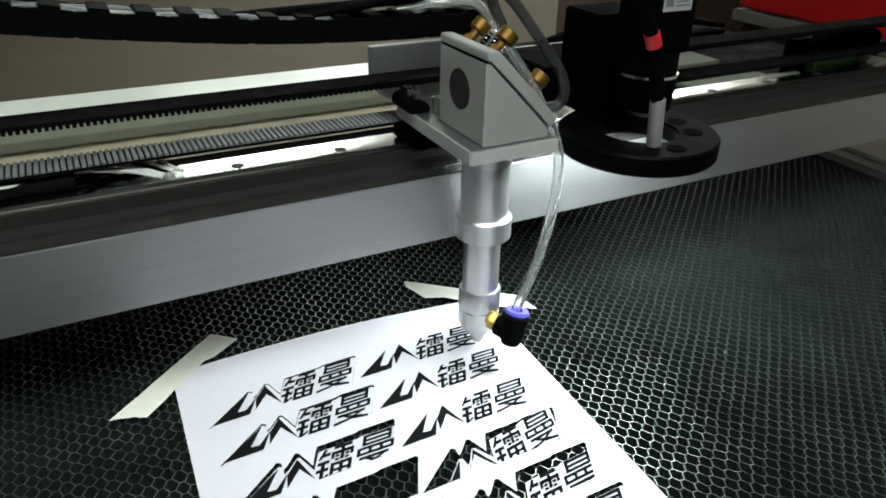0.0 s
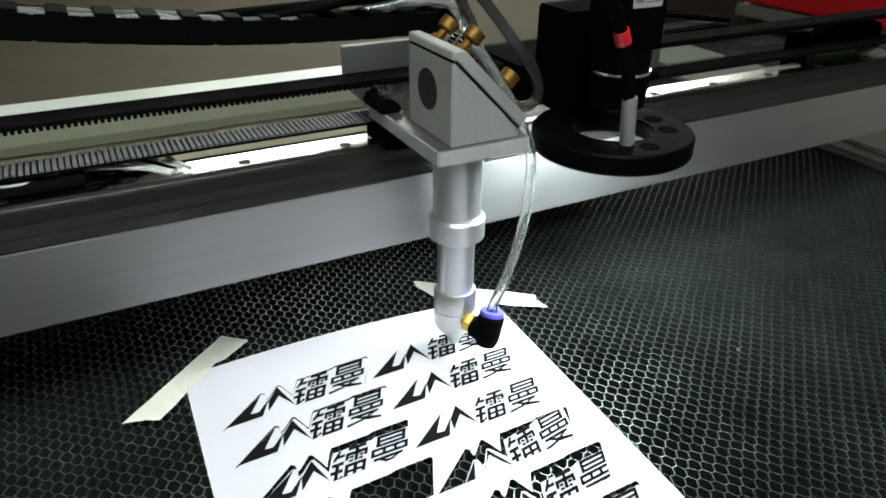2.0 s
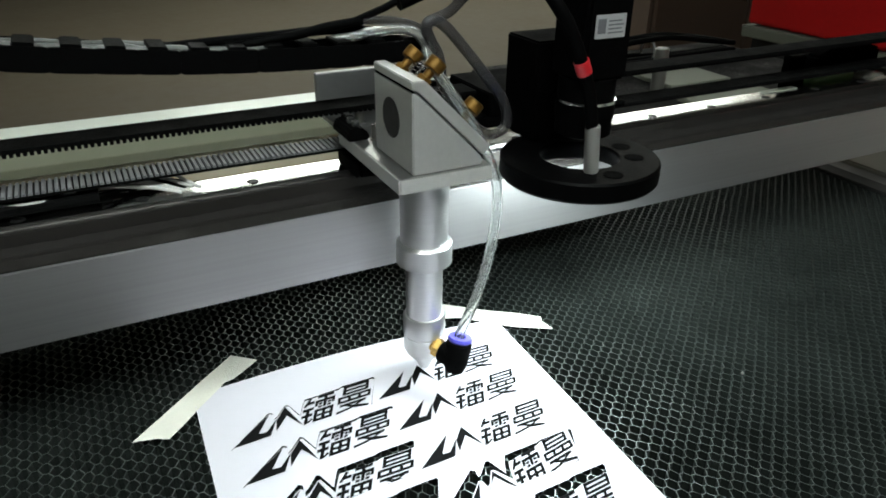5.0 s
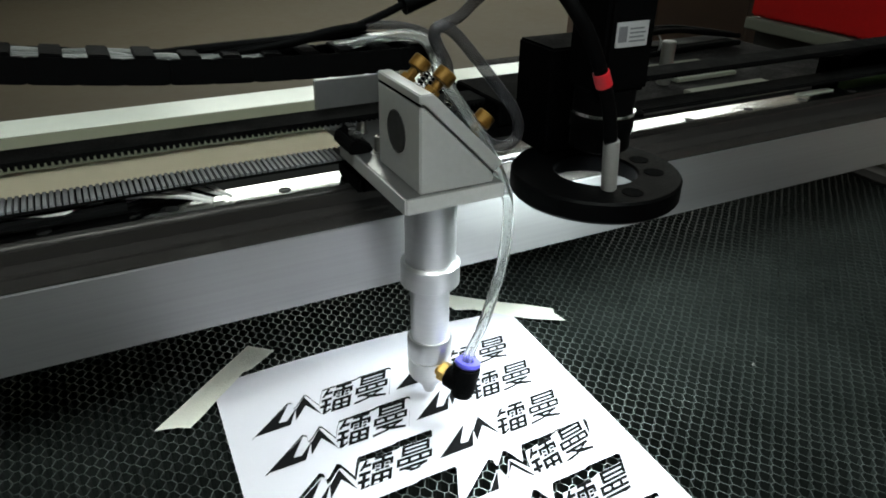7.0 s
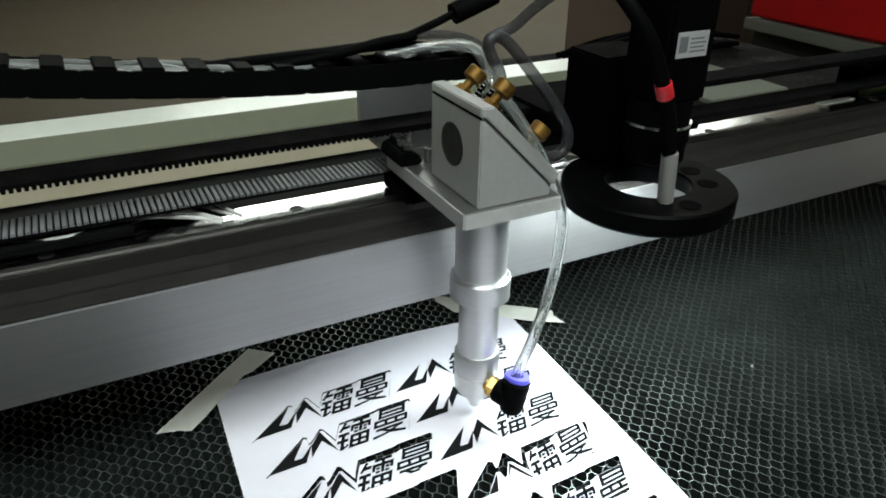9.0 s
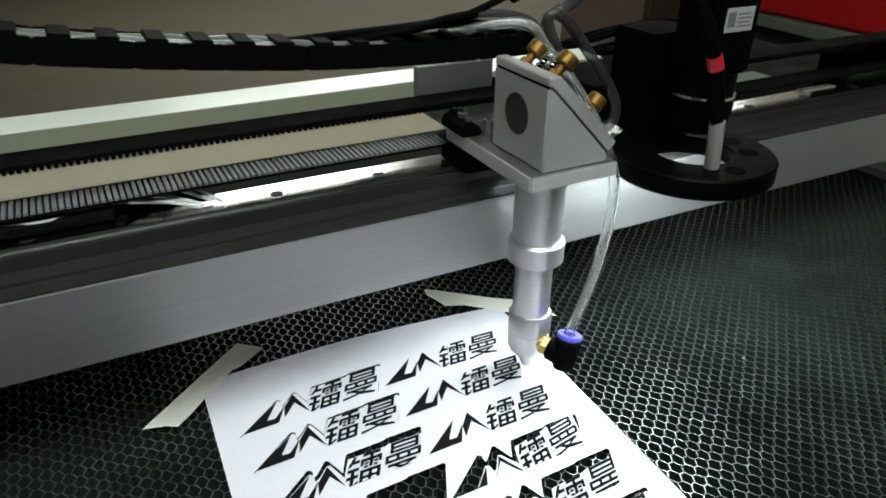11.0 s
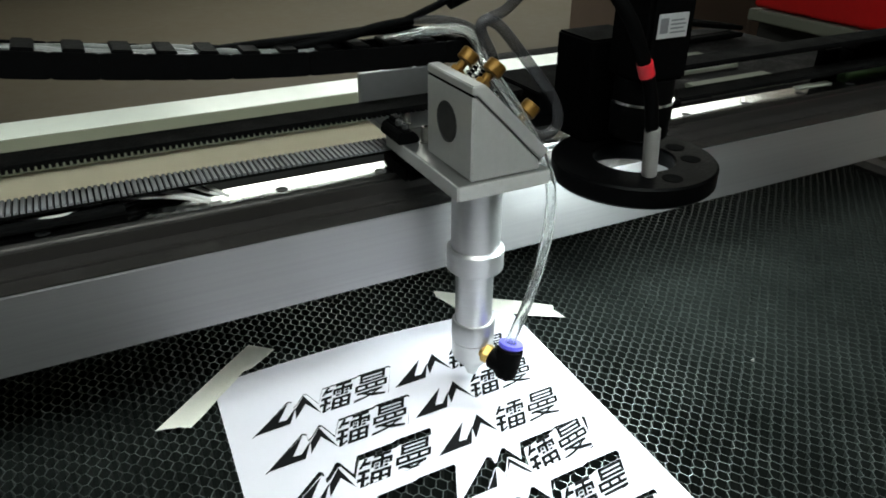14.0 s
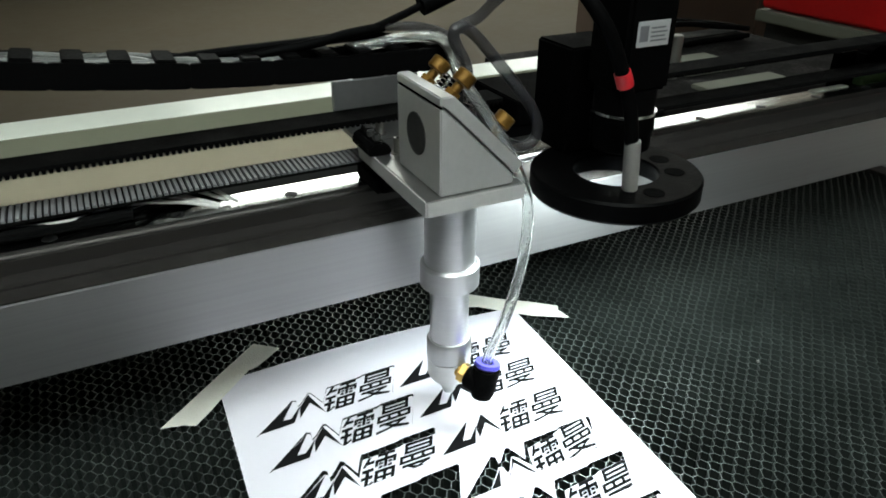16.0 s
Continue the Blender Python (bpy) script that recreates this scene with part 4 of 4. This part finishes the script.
def sheet():
    t = thing("paper_sheet", (0.1, -0.15, 0.0008), "white paper sheet with printed black marks, partly cut out, taped down", "paper")
    n = 28
    edge = [to_bed(0.21 * k / n, 0) for k in range(n + 1)] + [to_bed(0.21, 0.297 * k / n) for k in range(1, n + 1)]
    edge += [to_bed(0.21 * (1 - k / n), 0.297) for k in range(1, n + 1)] + [to_bed(0, 0.297 * (1 - k / n)) for k in range(1, n)]
    holes = [placed(CONTOUR, q, 0.012) for q in MARKS_LEFT + MARKS_RIGHT[3:]]
    bm = flat([[tuple(q) for q in edge]] + holes)
    bmesh.ops.triangulate(bm, faces=bm.faces)
    for _ in range(4):
        bmesh.ops.subdivide_edges(bm, edges=[e for e in bm.edges if e.calc_length() > 0.007], cuts=1, use_grid_fill=False)
        bmesh.ops.triangulate(bm, faces=bm.faces)
    part("sheet", draped(bm), PAPER, t)
    for q in MARKS_RIGHT[:3]:
        for b in PEAK + bars():
            part("printed_stroke", draped(quads([placed(b, q, 0.012)]), 0.00025 + 0.00002 * (len(t.children) % 3)), PRINT, t)
    # pieces already cut, still lying in their openings or slipped down through them
    loose = [(MARKS_LEFT[0], (-0.0002, -0.0006), 0.011, 0, 0.999, 0.996), (MARKS_LEFT[1], (-0.0004, -0.0010), 0.009, 0, 0.998, 0.993), (MARKS_LEFT[2], (-0.0002, -0.0012), -0.012, 1, 0.994, 0.98),
             (MARKS_RIGHT[3], (0.0040, -0.0108), 0.165, 1, 0.99, 0.97), (MARKS_RIGHT[4], (0.0030, -0.0098), 0.07, 1, 0.99, 0.97), (MARKS_RIGHT[5], (0.0010, -0.0030), 0.03, 1, 0.99, 0.97)]
    for at, off, turn, sunk, k, k2 in loose:
        p = thing("cut_piece", (at[0] + off[0], at[1] + off[1], 0.0005 if sunk else 0.0016), "white cut-out paper piece with a black printed mark", "paper piece", "cut-out pieces")
        small = [(x * k + 0.0002, y * k2 + 0.0003) for x, y in CONTOUR] if sunk else [(0.045 + (x - 0.045) * 0.993, 0.010 + (y - 0.010) * 0.972) for x, y in CONTOUR]
        b = flat([small])
        bmesh.ops.triangulate(b, faces=b.faces)
        bmesh.ops.subdivide_edges(b, edges=[e for e in b.edges if e.calc_length() > 0.006], cuts=2)
        bmesh.ops.triangulate(b, faces=b.faces)
        for v in b.verts:
            v.co = v.co + Vector(p.location)
            if not sunk:
                v.co.z = lift(v.co.x, v.co.y) - 0.0001
        part("piece", b, PAPER, p)
        for n, stroke in enumerate(PEAK + bars()):
            b = quads([stroke], 0.0002 + 0.00002 * (n % 3))
            for v in b.verts:
                h = v.co.z
                v.co = v.co + Vector(p.location)
                if not sunk:
                    v.co.z = lift(v.co.x, v.co.y) + h
            part("printed_stroke", b, PRINT, p)
        p.rotation_euler = (0, 0, turn)
    return t


def tape(points, z, seed):
    t = thing("tape_strip", (points[0][0], points[0][1], 0.001), "torn strip of cream masking tape holding the paper", "tape", "tape strips")
    bm = flat([points])
    bmesh.ops.triangulate(bm, faces=bm.faces)
    bmesh.ops.subdivide_edges(bm, edges=[e for e in bm.edges if e.calc_length() > 0.006], cuts=3)
    bmesh.ops.triangulate(bm, faces=bm.faces)
    for v in bm.verts:
        v.co.z = max(lift(v.co.x, v.co.y) if v.co.y < 0.003 and v.co.x > 0 else 0.0006, 0.0006) + 0.0004 + 0.0007 * abs(noise.noise(v.co * 90 + Vector((seed, 0, 0))))
    part("strip", bm, TAPE, t)
    return t


def crumb():
    bm = bmesh.new()
    bmesh.ops.create_icosphere(bm, subdivisions=2, radius=0.0010, matrix=Matrix.Translation((0.3218, -0.1329, 0.0012)))
    for v in bm.verts:
        v.co += noise.noise_vector(v.co * 900) * 0.0006
    t = thing("paper_crumb", (0.3218, -0.1329, 0.0), "tiny pale scrap lying on the honeycomb", "scrap")
    part("scrap", bm, SCRAP, t)


def shelf_cables():
    """A slack bundle of black cables lying on the rear shelf behind the plates."""
    t = thing("cable_bundle", (0.82, 0.50, 0.030), "slack bundle of black cables lying on the rear shelf", "cables")
    rng = random.Random(12)
    for k in range(6):
        y, z = 0.470 + 0.012 * (k % 3), 0.0345 + 0.009 * (k // 3)
        pts = [(0.60 + 0.07 * i, y + rng.uniform(-0.008, 0.008), z + (0.022 * math.sin(math.pi * i / 5) if k > 2 else 0) + rng.uniform(0, 0.003)) for i in range(6)]
        part("cable", sweep(pts, 0.0042, 10, 6), BLACK_SATIN, t)
    part("cable_tie", lathe([(0.0150, -0.002), (0.0162, -0.002), (0.0162, 0.002), (0.0150, 0.002)], (0.775, 0.482, 0.0475), 20, (1, 0, 0), closed=True), GREY_SLEEVE, t, "pale cable tie")


room()
bed()
machine_body()
BEAM, BELT_UP, BELT_LOW = gantry()
LOOM = rail_wires()
HEAD = laser_head()
VISION = vision_camera()
HOSE = air_hose()
HOSE_GREY = grey_hose()
CHAIN = cable_chain()
sheet()
tape([(0.0300, 0.0325), (0.0445, 0.0195), (0.0200, 0.0020), (-0.0187, -0.0326), (-0.0250, -0.0290), (-0.0378, -0.0262), (-0.0040, 0.0030)], 0.001, 1.0)
tape([(0.1720, 0.0375), (0.1780, 0.0340), (0.2408, -0.0206), (0.2380, -0.0260), (0.2400, -0.0375), (0.2170, -0.0235), (0.1760, 0.0100), (0.1700, 0.0300)], 0.001, 2.0)
crumb()
shelf_cables()


# ---------------------------------------------------------------- what moves
def motions():
    for ob in (HEAD, VISION, HOSE, HOSE_GREY, CHAIN, BELT_LOW):
        b = BASE[ob.name]
        walk(ob, [(t, pose(b.x + c, b.y + g, b.z)) for t, c, g in DRIVE])
    for ob in (BEAM, LOOM):
        b = BASE[ob.name]
        walk(ob, [(t, pose(b.x, b.y + g, b.z)) for t, c, g in DRIVE])
    b = BASE[BELT_UP.name]
    walk(BELT_UP, [(t, pose(b.x - c, b.y + g, b.z)) for t, c, g in DRIVE])


motions()
